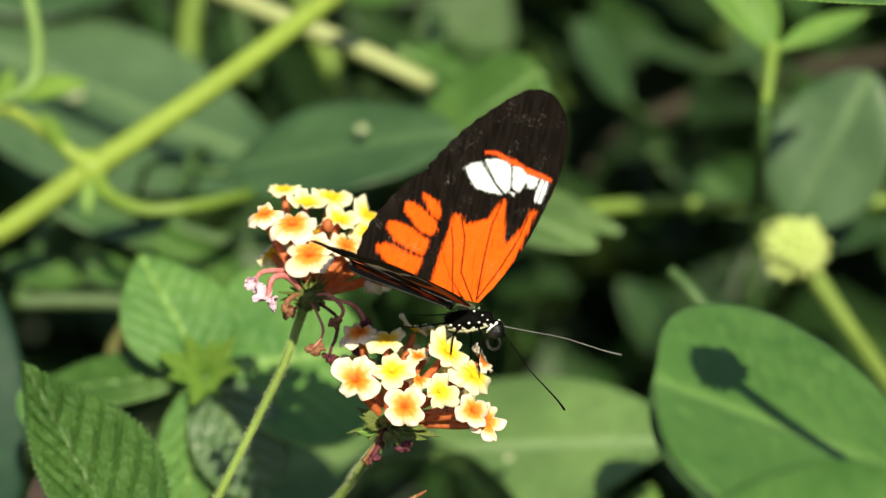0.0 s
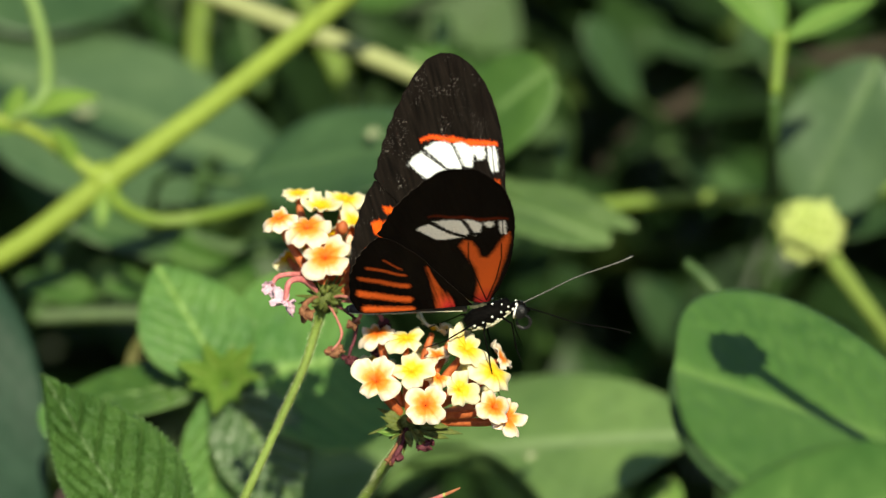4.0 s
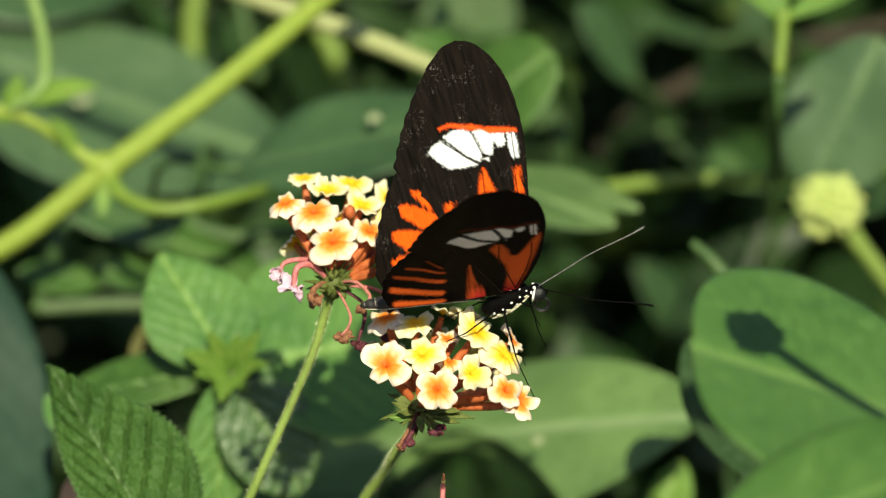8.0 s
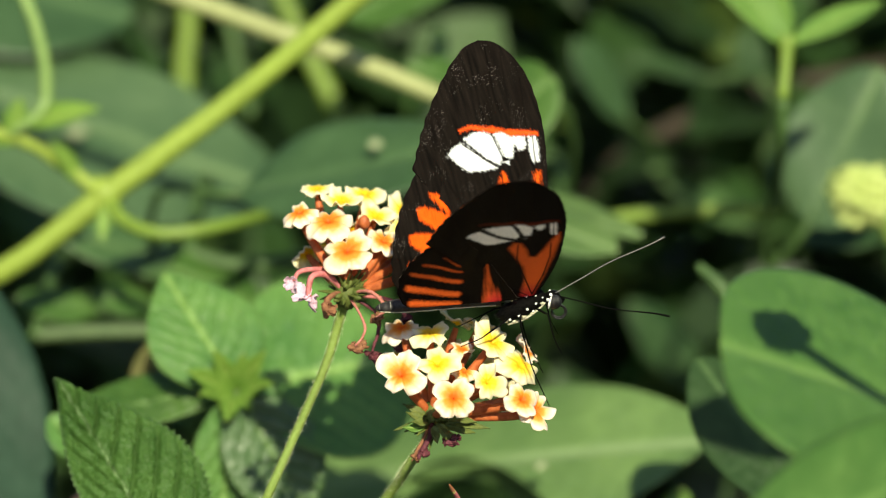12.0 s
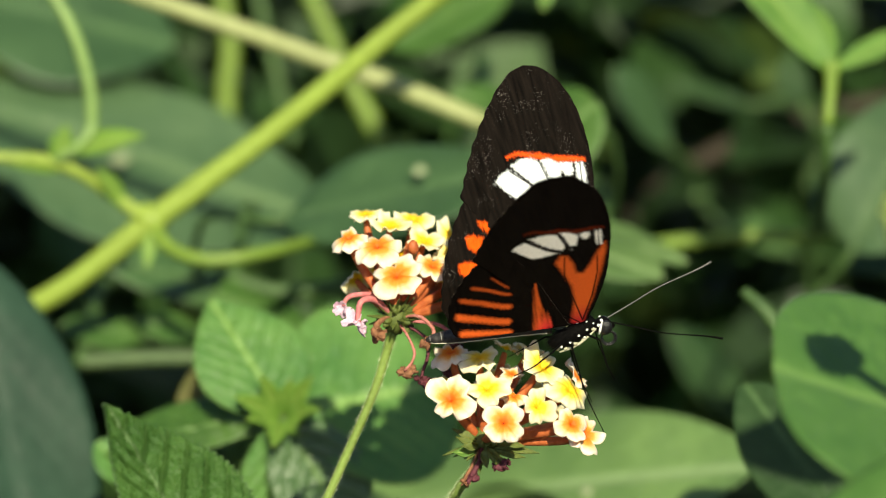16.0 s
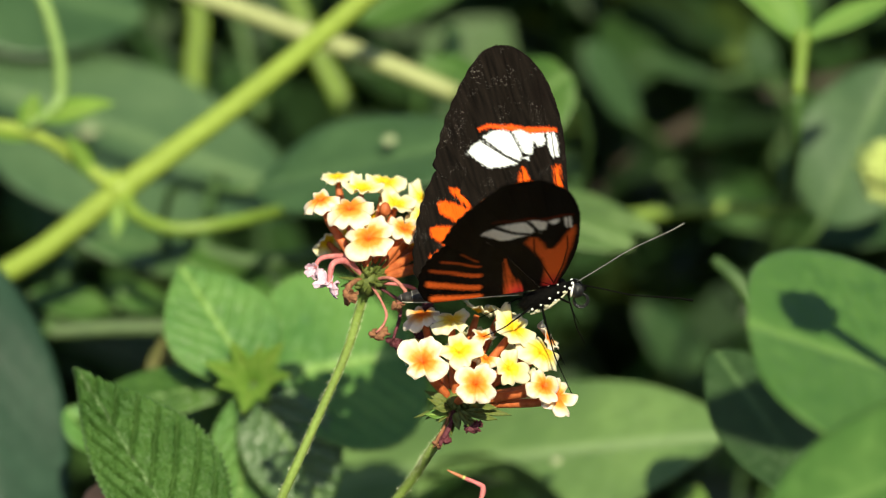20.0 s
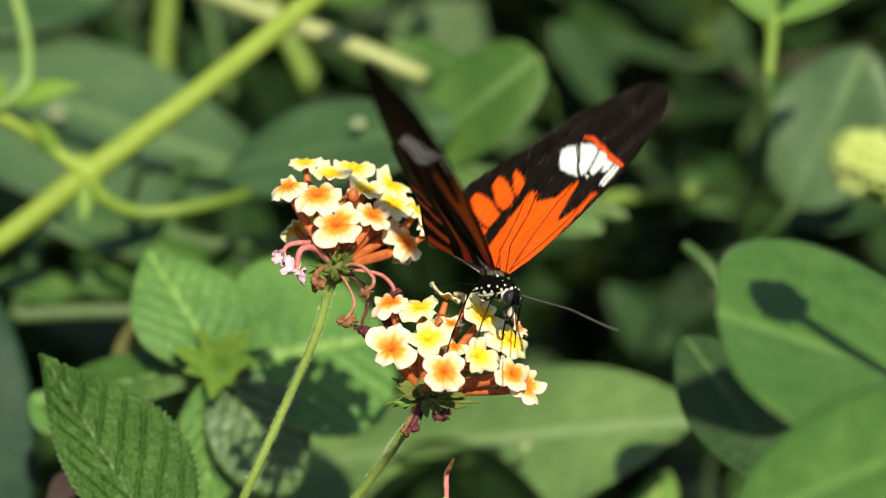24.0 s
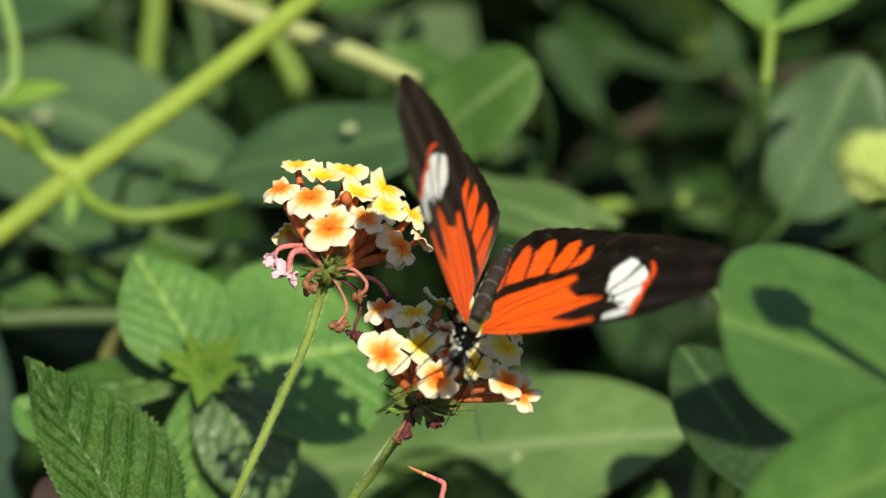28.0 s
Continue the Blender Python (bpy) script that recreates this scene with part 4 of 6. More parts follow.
roll_margin(GREY_PLANT)
DULL_PLANT = broad_plant(P(-137.5, -62.0, 300.0), [
    (P(-123.2, 49.7, 277.0), P(-30.7, 20.1, 270.0), 0.0560, D(0.05, 0.7, -0.7), M_MID, 0.5, 1.4),
    (P(-125.0, 74.9, 292.0), P(-71.1, 62.5, 290.0), 0.0430, D(0.1, 0.6, -0.75), M_DEEP, 0.5, 1.3),
    # this leaf's shade is in its dark bluish colour
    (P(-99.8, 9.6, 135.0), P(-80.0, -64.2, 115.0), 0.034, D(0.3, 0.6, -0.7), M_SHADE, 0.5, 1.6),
], "broad-leaved plant with dull green leaves")
DEEP_PLANT = broad_plant(P(-62.2, -111.8, 320.0), [
    (P(-41.3, 16.0, 176.0), P(5.3, 27.1, 168.0), 0.0285, D(0, 0.72, -0.65), M_DEEP, 0.5, 1.3),
    (P(-35.5, -8.2, 195.0), P(-55.0, 2.0, 186.0), 0.0175, D(0.1, 0.6, -0.8), M_SOFT, 0.55, 1.6),
    (P(-58.0, -6.8, 192.0), P(-71.5, -3.9, 190.0), 0.0085, D(0.1, 0.7, -0.7), M_SOFT, 0.5, 1.5),
    (P(-70.5, -7.5, 190.0), P(-87.0, -4.7, 188.0), 0.0095, D(0.1, 0.7, -0.7), M_SOFT, 0.5, 1.5),
    (P(-46.0, 1.0, 215.0), P(-80.6, 9.8, 205.0), 0.0155, D(0.1, 0.7, -0.7), M_BROAD, 0.5, 1.3),
], "broad-leaved plant with deep green leaves")
broad_plant(P(30.6, -120.1, 330.0), [
    (P(-5.7, 17.0, 176.0), P(21.4, 39.6, 165.0), 0.0215, D(-0.1, 0.5, -0.85), M_SOFT, 0.62, 1.9),
    (P(9.5, 36.4, 185.0), P(-7.5, 43.6, 185.0), 0.0105, D(-0.1, 0.7, -0.6), M_SOFT, 0.5, 1.5),
    (P(-3.0, 17.5, 172.0), P(33.6, 5.6, 152.0), 0.0160, D(0.1, 0.75, -0.65), M_PALEGREEN, 0.55, 1.4),
    (P(11.0, 16.5, 168.0), P(39.0, 8.4, 160.0), 0.0110, D(0.1, 0.8, -0.5), M_PALEGREEN, 0.5, 1.3),
], "broad-leaved plant with light green leaves")


def tall_shoot():
    foot = P(81.7, -3.5, 330.0)
    plant = thing("tall_shoot", rooted(foot), "tall thin shoot with bright green leaves at its top", "plant")
    o = plant.location
    # shade on the lower stem is painted by its darker material
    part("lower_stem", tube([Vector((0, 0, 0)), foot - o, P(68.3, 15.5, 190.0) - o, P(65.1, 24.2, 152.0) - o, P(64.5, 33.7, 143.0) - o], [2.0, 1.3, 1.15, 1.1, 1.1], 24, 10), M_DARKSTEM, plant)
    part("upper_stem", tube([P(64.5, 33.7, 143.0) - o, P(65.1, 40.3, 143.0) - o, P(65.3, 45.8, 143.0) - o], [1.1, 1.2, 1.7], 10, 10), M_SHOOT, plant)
    leaf(plant, P(65.5, 43.6, 143.0), P(38.9, 78.4, 150.0), 0.0125, D(0.25, 0.5, -0.8), M_BRIGHT, "", None, None, 0.5, fat=0.5, blunt=1.3, fold=0.2, nu=60, nv=9)
    leaf(plant, P(65.5, 44.0, 143.0), P(84.7, 53.8, 150.0), 0.0062, D(0.1, 0.7, -0.6), M_BRIGHT, "", None, None, 0.4, fat=0.5, fold=0.2, nu=40, nv=7)
    leaf(plant, P(65.5, 44.0, 143.0), P(62.3, 60.7, 160.0), 0.0060, D(0.1, 0.6, -0.7), M_BRIGHT, "", None, None, 0.4, fat=0.5, fold=0.2, nu=40, nv=7)


tall_shoot()
broad_plant(P(27.8, 99.3, 200.0), [
    (P(33.0, 76.7, 182.0), P(8.5, 65.4, 178.0), 0.0075, D(0.1, 0.7, -0.7), M_BRIGHT, 0.5, 1.2),
    (P(14.9, 74.1, 182.0), P(11.1, 59.1, 178.0), 0.0050, D(0.1, 0.5, -0.8), M_BRIGHT, 0.5, 1.2),
    (P(6.6, 74.1, 270.0), P(-22.1, 60.6, 270.0), 0.0200, D(0.1, 0.7, -0.7), M_SOFT, 0.5, 1.3),
], "leafy plant with small yellow-green leaves", None, 0.6, 1.1)
broad_plant(P(71.8, -128.3, 480.0), [
    (P(69.0, 52.8, 350.0), P(48.7, 59.1, 350.0), 0.0080, D(0.1, 0.7, -0.7), M_DULL, 0.5, 1.3),
    (P(49.4, 43.1, 360.0), P(35.6, 62.6, 350.0), 0.0160, D(0.1, 0.7, -0.7), M_DEEP, 0.5, 1.3),
    (P(82.7, 16.4, 380.0), P(56.9, 31.6, 370.0), 0.0130, D(0.1, 0.7, -0.7), M_BROAD, 0.5, 1.3),
    (P(76.9, 49.4, 300.0), P(72.7, 60.9, 300.0), 0.0090, D(0.1, 0.7, -0.7), M_DULL, 0.5, 1.3),
], "shaded plant with dull green leaves")
broad_plant(P(133.8, -60.2, 280.0), [
    (P(77.4, 11.5, 206.0), P(91.6, 44.3, 200.0), 0.0270, D(-0.1, 0.5, -0.85), M_MID, 0.46, 1.5),
    (P(100.2, 12.6, 225.0), P(76.1, 8.7, 218.0), 0.012, D(-0.1, 0.7, -0.7), M_DULL, 0.45, 1.3),
], "broad-leaved plant with dull lit leaves")
broad_plant(P(56.3, -72.8, 110.0), [
    # shadow over this leaf is partly put into its dull colour
    (P(60.9, -43.0, 66.0), P(43.0, -15.0, 82.0), 0.0170, D(-0.2, 0.6, -0.7), M_DULL, 0.55, 1.4),
    (P(70.0, -26.0, 372.0), P(50.5, -3.0, 365.0), 0.0150, D(0.0, 0.6, -0.8), M_DULL, 0.5, 1.1),
    (P(40.9, -59.9, 160.0), P(47.4, -41.9, 165.0), 0.0105, D(-0.2, 0.6, -0.7), M_BRIGHT, 0.5, 1.3),
    (P(14.6, -57.2, 215.0), P(18.3, -42.0, 215.0), 0.0100, D(-0.2, 0.6, -0.7), M_BRIGHT, 0.5, 1.3),
], "low plant with some leaves coloured dark for shade")


broad_plant(P(-60.5, -66.0, 130.0), [
    (P(-58.2, -24.0, 130.0), P(-54.2, -12.5, 130.0), 0.0046, D(0.1, 0.5, -0.85), M_DEADLEAF, 0.5, 1.3),
], "withered stem with a yellow-brown dying leaf", M_TWIG, 0.5)
broad_plant(P(-66.5, -66.0, 75.0), [
    (P(-65.5, -44.0, 75.0), P(-59.3, -38.2, 75.0), 0.0050, D(0.1, 0.6, -0.8), M_TAN, 0.5, 1.3),
], "withered stem with a tan dead leaf", M_TWIG, 0.5)


def pale_marks():
    for plant, p, r in ((DEEP_PLANT, P(-13.6, 26.1, 168.0), 0.0016), (DULL_PLANT, P(-82.2, 33.8, 266.0), 0.0024), (GREY_PLANT, P(18.3, -36.3, 137.0), 0.0012)):
        q = facing(D(0, 0.7, -0.7), 0)
        part("blotch", ball(bmesh.new(), p - plant.location, r, r * 0.8, r * 0.2, q, 12, 8, 0.6), M_BLOTCH, plant, "pale dried blotch")


pale_marks()


def hanging_leaf():
    at = P(97.3, 37.0, 12.0)
    ob = thing("lantana_sprig", rooted(at), "lantana sprig with a toothed light green leaf", "plant")
    o = ob.location
    part("stem", tube([Vector((0, 0, 0)), at + Vector((0.02, 0.02, -0.25)) - o, at - o], [3, 2.4, 1.6], 14, 10), M_STEM, ob)
    leaf(ob, P(86.7, 44.5, 12.0), P(48.3, 45.2, 18.0), 0.0078, D(0.0, 0.85, -0.45), M_BRIGHT, "light green leaf with toothed edge", at, M_STEM, 0.3, fat=0.55, teeth=30, tooth=0.08, fold=0.2, droop=0.02, nu=120, nv=8)
    # unseen leaf, added sunward out of view to shadow the low dull leaf
    leaf(ob, P(51.5, -25.4, 74.0) + SUNWARD * 0.26 + Vector((0.020, 0, 0)), P(51.5, -25.4, 74.0) + SUNWARD * 0.26 - Vector((0.014, 0, 0)), 0.0150, SUNWARD, M_LANTANA, "", at, M_STEM, 0.3, nu=24, nv=5)


hanging_leaf()


# ---- foliage far behind, its shade put into the colour ----
def thicket(name, count, spread, size, mat, seed, label):
    r = random.Random(seed)
    verts, faces = [], []
    for _ in range(count):
        c = spread(r)
        if c is None:
            continue
        s = r.uniform(*size)
        a = Vector((r.uniform(-1, 1), r.uniform(-1, 1), r.uniform(-0.7, 0.5))).normalized()
        n = (Vector((r.uniform(-0.7, 0.7), r.uniform(-1.0, 0.3), r.uniform(0.2, 1))))
        n = (n - a * n.dot(a)).normalized()
        b = a.cross(n)
        k = len(verts)
        w = s * r.uniform(0.22, 0.34)
        for u, v, h in ((0, 0, 0), (0.25, 0.8, 0.05), (0.5, 1, 0.07), (0.78, 0.6, 0.03), (1, 0, -0.1), (0.78, -0.6, 0.03), (0.5, -1, 0.07), (0.25, -0.8, 0.05), (0.5, 0, 0)):
            verts.append(c + a * s * u + b * w * v + n * s * h)
        faces += [(k + 8, k + i, k + (i + 1) % 8) for i in range(8)]
    me = bpy.data.meshes.new(name)
    me.from_pydata(verts, [], faces)
    me.materials.append(mat)
    tagged(new(name, me), label, "foliage", "", "stuff")


def behind(r):
    d = 385 + 1250 * r.random() ** 1.6
    return P(r.uniform(-480, 480), r.uniform(-290, 245), d)


def round_about(r):
    x, y = r.uniform(-4, 4), r.uniform(-3, 5)
    if -0.35 < x < 0.35 and -1.2 < y < 1.6:
        return Vector((x, y, r.uniform(0.0, 0.14))) if y < 0.3 else None
    return Vector((x, y, r.uniform(0.0, 0.55 if y < 1.6 else 1.3)))


def shrub_bank(r):
    """Leaves of the low shrubs that flank the flowers and close in behind them, thinning out upwards and sideways."""
    x, y = r.choice((-1, 1)) * (0.50 + 0.45 * r.expovariate(1.4)), r.uniform(0.25, 2.6)
    top = (0.75 - 0.16 * abs(x)) * (1 - 0.25 * math.sin(3.1 * x + 2.0 * y))
    return Vector((x, y, max(0.0, top) * (1 - r.random() ** 2.2)))


thicket("far_foliage", 15000, behind, (0.022, 0.050), M_FAR, 7, "deep green foliage, shade put into its colour, out of focus")
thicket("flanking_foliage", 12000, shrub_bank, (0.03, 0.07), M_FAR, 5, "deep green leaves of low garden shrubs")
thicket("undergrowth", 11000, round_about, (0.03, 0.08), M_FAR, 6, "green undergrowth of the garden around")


# ---- the butterfly ----
COSTA = [(0.0, -0.6), (4.0, -2.3), (10.7, -4.2), (17.6, -5.1), (22.8, -5.4), (27.7, -5.0), (31.8, -4.0), (35.0, -2.3), (37.0, -0.2), (37.6, 1.8)]
TRAIL = [(0.0, 1.4), (3.0, 4.6), (8.0, 7.8), (12.9, 9.2), (16.6, 11.5), (19.6, 13.5), (21.8, 12.9), (24.7, 11.8), (27.4, 10.6), (30.8, 8.7), (34.0, 6.6), (36.6, 4.2), (37.6, 1.9)]
HIND_FRONT = [(0.4, 2.0), (0.7, 1.9), (1.1, 2.2), (6.0, 4.6), (13.0, 7.8), (17.5, 10.8), (19.3, 13.5)]
HIND_BACK = [(0.4, 16.4), (0.7, 17.4), (1.0, 18.0), (1.7, 18.6), (3.4, 19.0), (7.1, 18.6), (10.2, 17.9), (13.3, 16.9), (16.7, 15.4), (19.3, 13.7)]
BLACK, ORANGE, WHITE, RED = (0.0060, 0.0043, 0.0034), (0.86, 0.104, 0.006), (0.74, 0.78, 0.80), (0.80, 0.085, 0.010)
UNDER_BLACK, UNDER_ORANGE, UNDER_WHITE, UNDER_RED = (0.0022, 0.0015, 0.0012), (0.60, 0.098, 0.016), (0.80, 0.76, 0.72), (0.42, 0.020, 0.024)
# the orange field of the forewing's upper face, the rays of the hindwing, the cells of the white band (mm)
FIELD = [(-0.2, -0.3), (0.3, -1.4), (5.1, -2.9), (10.0, -3.6), (13.9, -3.9), (16.8, -3.9), (17.1, -3.5), (14.0, -2.8), (11.6, -2.2), (10.6, -1.3), (11.4, -0.8), (13.2, -0.4), (15.7, 0.4), (17.7, 1.2), (15.8, 1.8), (13.7, 2.5), (13.0, 3.6), (12.4, 4.8), (12.2, 5.7), (13.2, 6.2), (13.3, 7.3), (11.4, 7.3), (8.4, 7.4), (4.0, 7.3), (0.1, 7.2), (-2.4, 6.8), (-1.2, 4.5), (-0.4, 1.2)]
RAYS = [
    [(15.1, 12.8), (15.1, 11.9), (14.6, 10.4), (13.0, 9.3), (11.6, 9.1), (12.2, 10.7), (13.5, 11.9), (14.6, 12.7)],
    [(12.9, 14.9), (13.2, 13.9), (12.4, 11.6), (11.0, 9.4), (10.0, 8.9), (8.7, 9.4), (8.8, 10.9), (9.9, 12.8), (11.5, 14.6)],
    [(9.0, 16.2), (9.4, 15.1), (9.1, 12.6), (7.9, 9.4), (6.6, 9.3), (5.2, 9.8), (5.5, 11.7), (6.3, 14.4), (8.0, 16.1)],
    [(4.9, 16.7), (5.5, 15.3), (5.3, 12.8), (4.7, 9.5), (3.4, 9.3), (1.8, 9.8), (1.7, 12.2), (2.4, 14.2), (4.0, 16.3)],
    [(1.4, 16.2), (1.9, 15.3), (1.6, 12.9), (1.3, 9.9), (0.0, 8.8), (-1.3, 9.4), (-1.1, 12.0), (-0.4, 14.8), (0.6, 16.2)],
]
BAND = [
    [(21.2, 8.5), (22.2, 7.6), (22.7, 6.4), (21.8, 5.2), (19.8, 3.5), (18.3, 1.7), (18.2, 4.2), (18.4, 6.0), (19.9, 7.4), (20.8, 8.1)],
    [(23.3, 5.8), (24.0, 4.5), (23.9, 2.9), (23.0, 1.7), (21.4, 1.2), (20.0, 0.8), (18.7, 1.4), (19.9, 3.1), (22.0, 4.8), (23.0, 5.7)],
    [(23.4, 1.8), (23.4, 0.4), (22.4, -1.0), (20.8, -0.9), (19.4, -0.4), (19.9, 0.6), (21.7, 1.1), (23.0, 1.5)],
    [(22.6, -0.9), (22.3, -2.6), (21.1, -2.6), (20.4, -2.3), (20.6, -1.4), (21.6, -1.0)],
    [(22.2, -3.1), (22.2, -4.1), (21.0, -4.3), (18.4, -4.2), (18.3, -3.3), (20.1, -3.0)],
    [(19.0, 0.9), (19.2, 0.0), (18.6, 0.1)],
]
REDLINE = [(24.6, 6.2), (24.9, 4.7), (24.4, 3.2), (24.0, 1.8), (23.3, 0.2), (23.0, -1.9), (22.5, -4.3)]
# black veins through the orange and the band, then faint ones out to the rim
VEINS = [
    [(13.2, 6.4), (9.7, 4.6), (4.2, 3.4), (0.1, 0.3)],
    [(10.9, 7.1), (7.8, 5.8), (2.3, 4.1), (-0.5, 3.2)],
    [(17.3, 1.3), (12.9, 1.6), (7.4, 0.9), (0.4, -0.2)],
    [(15.9, -3.2), (12.0, -3.0), (6.2, -1.9), (0.4, -0.2)],
    [(22.3, -3.7), (18.2, -3.6)],
    [(22.4, 6.1), (18.2, 1.5)],
    [(23.6, 2.0), (19.5, 0.8)],
]
RIM_VEINS = [((13.0, 3.0), (33.0, 7.0)), ((12.4, 4.6), (28.5, 9.8)), ((11.5, 6.4), (24.0, 11.9)), ((17.8, 1.9), (36.0, 3.6)), ((18.6, 0.4), (36.6, 1.0)), ((19.0, -1.0), (35.2, -1.0)), ((18.0, -3.0), (31.0, -3.2))]
# the under face: orange along the front edge and in the cell, narrow stripes on the hindwing
UNDER_FRONT = [(-1.1, -0.1), (2.8, -1.1), (4.8, -1.8), (12.1, -3.6), (16.8, -4.5), (19.0, -4.6), (18.6, -4.1), (17.3, -3.4), (14.0, -2.0), (12.3, -1.0), (12.8, -0.2), (15.7, 0.2), (17.6, 0.9), (17.8, 1.8), (16.1, 2.7), (13.6, 1.9), (9.8, 0.9), (5.9, 0.7), (0.7, 1.5), (-0.5, 0.8)]
UNDER_INNER = [(11.1, 7.9), (10.8, 7.4), (7.4, 6.5), (3.0, 5.2), (0.8, 4.4), (-1.0, 5.4), (-1.8, 7.6), (0.6, 7.0), (5.4, 7.2)]
STRIPES = [(12.6, 13.4, 10.6, 11.2, 0.10), (10.4, 15.8, 8.8, 10.9, 0.34), (7.2, 17.0, 5.8, 10.8, 0.62), (3.9, 17.4, 2.6, 10.8, 0.66), (1.2, 17.0, 0.6, 10.5, 0.50), (-0.6, 15.4, -1.0, 10.2, 0.34)]


def segment(a, b, x, y):
    """How far places lie from a line between two points."""
    dx, dy = b[0] - a[0], b[1] - a[1]
    t = np.clip(((x - a[0]) * dx + (y - a[1]) * dy) / (dx * dx + dy * dy), 0, 1)
    return np.hypot(x - a[0] - t * dx, y - a[1] - t * dy)


def line(points, x, y):
    return np.minimum.reduce([segment(a, b, x, y) for a, b in zip(points, points[1:])])


def inside(poly, x, y):
    """How far places lie inside a polygon (positive) or outside it (negative)."""
    ends = list(zip(poly, poly[1:] + poly[:1]))
    odd = np.zeros(x.shape, bool)
    for (ax, ay), (bx, by) in ends:
        if ay != by:
            odd ^= ((ay > y) != (by > y)) & (x < ax + (y - ay) / (by - ay) * (bx - ax))
    d = np.minimum.reduce([segment(a, b, x, y) for a, b in ends])
    return np.where(odd, d, -d)


def grained(x, y, f, seed):
    return np.array([noise.noise(Vector((a * f, b * f, seed))) for a, b in zip(x.ravel(), y.ravel())]).reshape(x.shape)


def scale_colours(x, y, upper, hind):
    """The colour of the scales at places of the wing (mm), and how much the veins stand up there."""
    j = 0.12 * grained(x, y, 2.6, 1) + 0.26 * grained(x, y, 9, 4)
    fuzz = lambda d, w: np.clip(0.5 + (d + j) / w, 0, 1)
    vein = np.maximum.reduce([np.clip(1.5 - line(v, x, y) / 0.105, 0, 1) for v in VEINS])
    rim = np.maximum.reduce([np.clip(1.2 - segment(a, b, x, y) / 0.13, 0, 1) for a, b in RIM_VEINS])
    # streaks run out along the wing between the veins; in the black they paint a satin sheen
    streak = np.array([noise.noise(Vector((a * 0.22, (b - 0.16 * a) * 2.4, 3.0))) for a, b in zip(x.ravel(), y.ravel())]).reshape(x.shape)
    fine = np.array([noise.noise(Vector((a * 0.45, (b - 0.16 * a) * 6.0, 9.0))) for a, b in zip(x.ravel(), y.ravel())]).reshape(x.shape)
    dark = np.array(BLACK if upper else UNDER_BLACK) * (1.0 + 0.9 * streak)[..., None] * (1 - 0.35 * rim)[..., None]
    if upper:
        field = fuzz(inside(FIELD, x, y) + 0.40 * streak + 0.30 * fine, 0.50)
        if hind:
            rows = spline(HIND_FRONT, 60)
            field = field * np.clip((y - np.interp(x, rows[:, 0], rows[:, 1]) - 0.4) / 0.3, 0, 1)
        o = np.maximum(field, np.maximum.reduce([fuzz(inside(p, x, y) - 0.04 + 0.35 * streak + 0.30 * fine, 0.50) for p in RAYS]))
        orange = np.array(ORANGE) * (1 - 0.10 * np.clip(grained(x, y, 1.1, 6) + 0.3, 0, 1))[..., None] * (1 - 0.45 * np.clip(fine + 0.5 * streak, 0, 1))[..., None]
    else:
        o = fuzz(inside(UNDER_FRONT, x, y) - 0.1, 0.7)
        if hind:
            o = np.maximum(o * 0, fuzz(inside(UNDER_INNER, x, y) - 0.25 + 0.9 * streak, 0.9))
        for ax, ay, bx, by, r in STRIPES:
            o = np.maximum(o, fuzz(0.86 * r - segment((ax, ay), (bx, by), x, y), 0.6))
        base = np.clip((4.5 - x) / 4.0, 0, 1) * np.clip((7.5 - y) / 2.0, 0, 1)
        orange = np.array(UNDER_ORANGE) + (np.array(UNDER_RED) - np.array(UNDER_ORANGE)) * base[..., None]
    w = np.maximum.reduce([fuzz(inside(p, x, y) - (0 if upper else 0.18), 0.30) for p in BAND])
    red = fuzz(np.clip(0.50 - 0.05 * np.abs(y), 0.16, 1) - line(REDLINE, x, y), 0.42) * (1 if upper else 0.10)
    c = dark + (orange - dark) * o[..., None]
    c += (np.array(RED) - c) * (red * (1 - o))[..., None]
    c += (np.array(WHITE if upper else UNDER_WHITE) - c) * w[..., None]
    c += (dark - c) * (vein * 0.94)[..., None]
    return c, np.maximum(vein, rim)


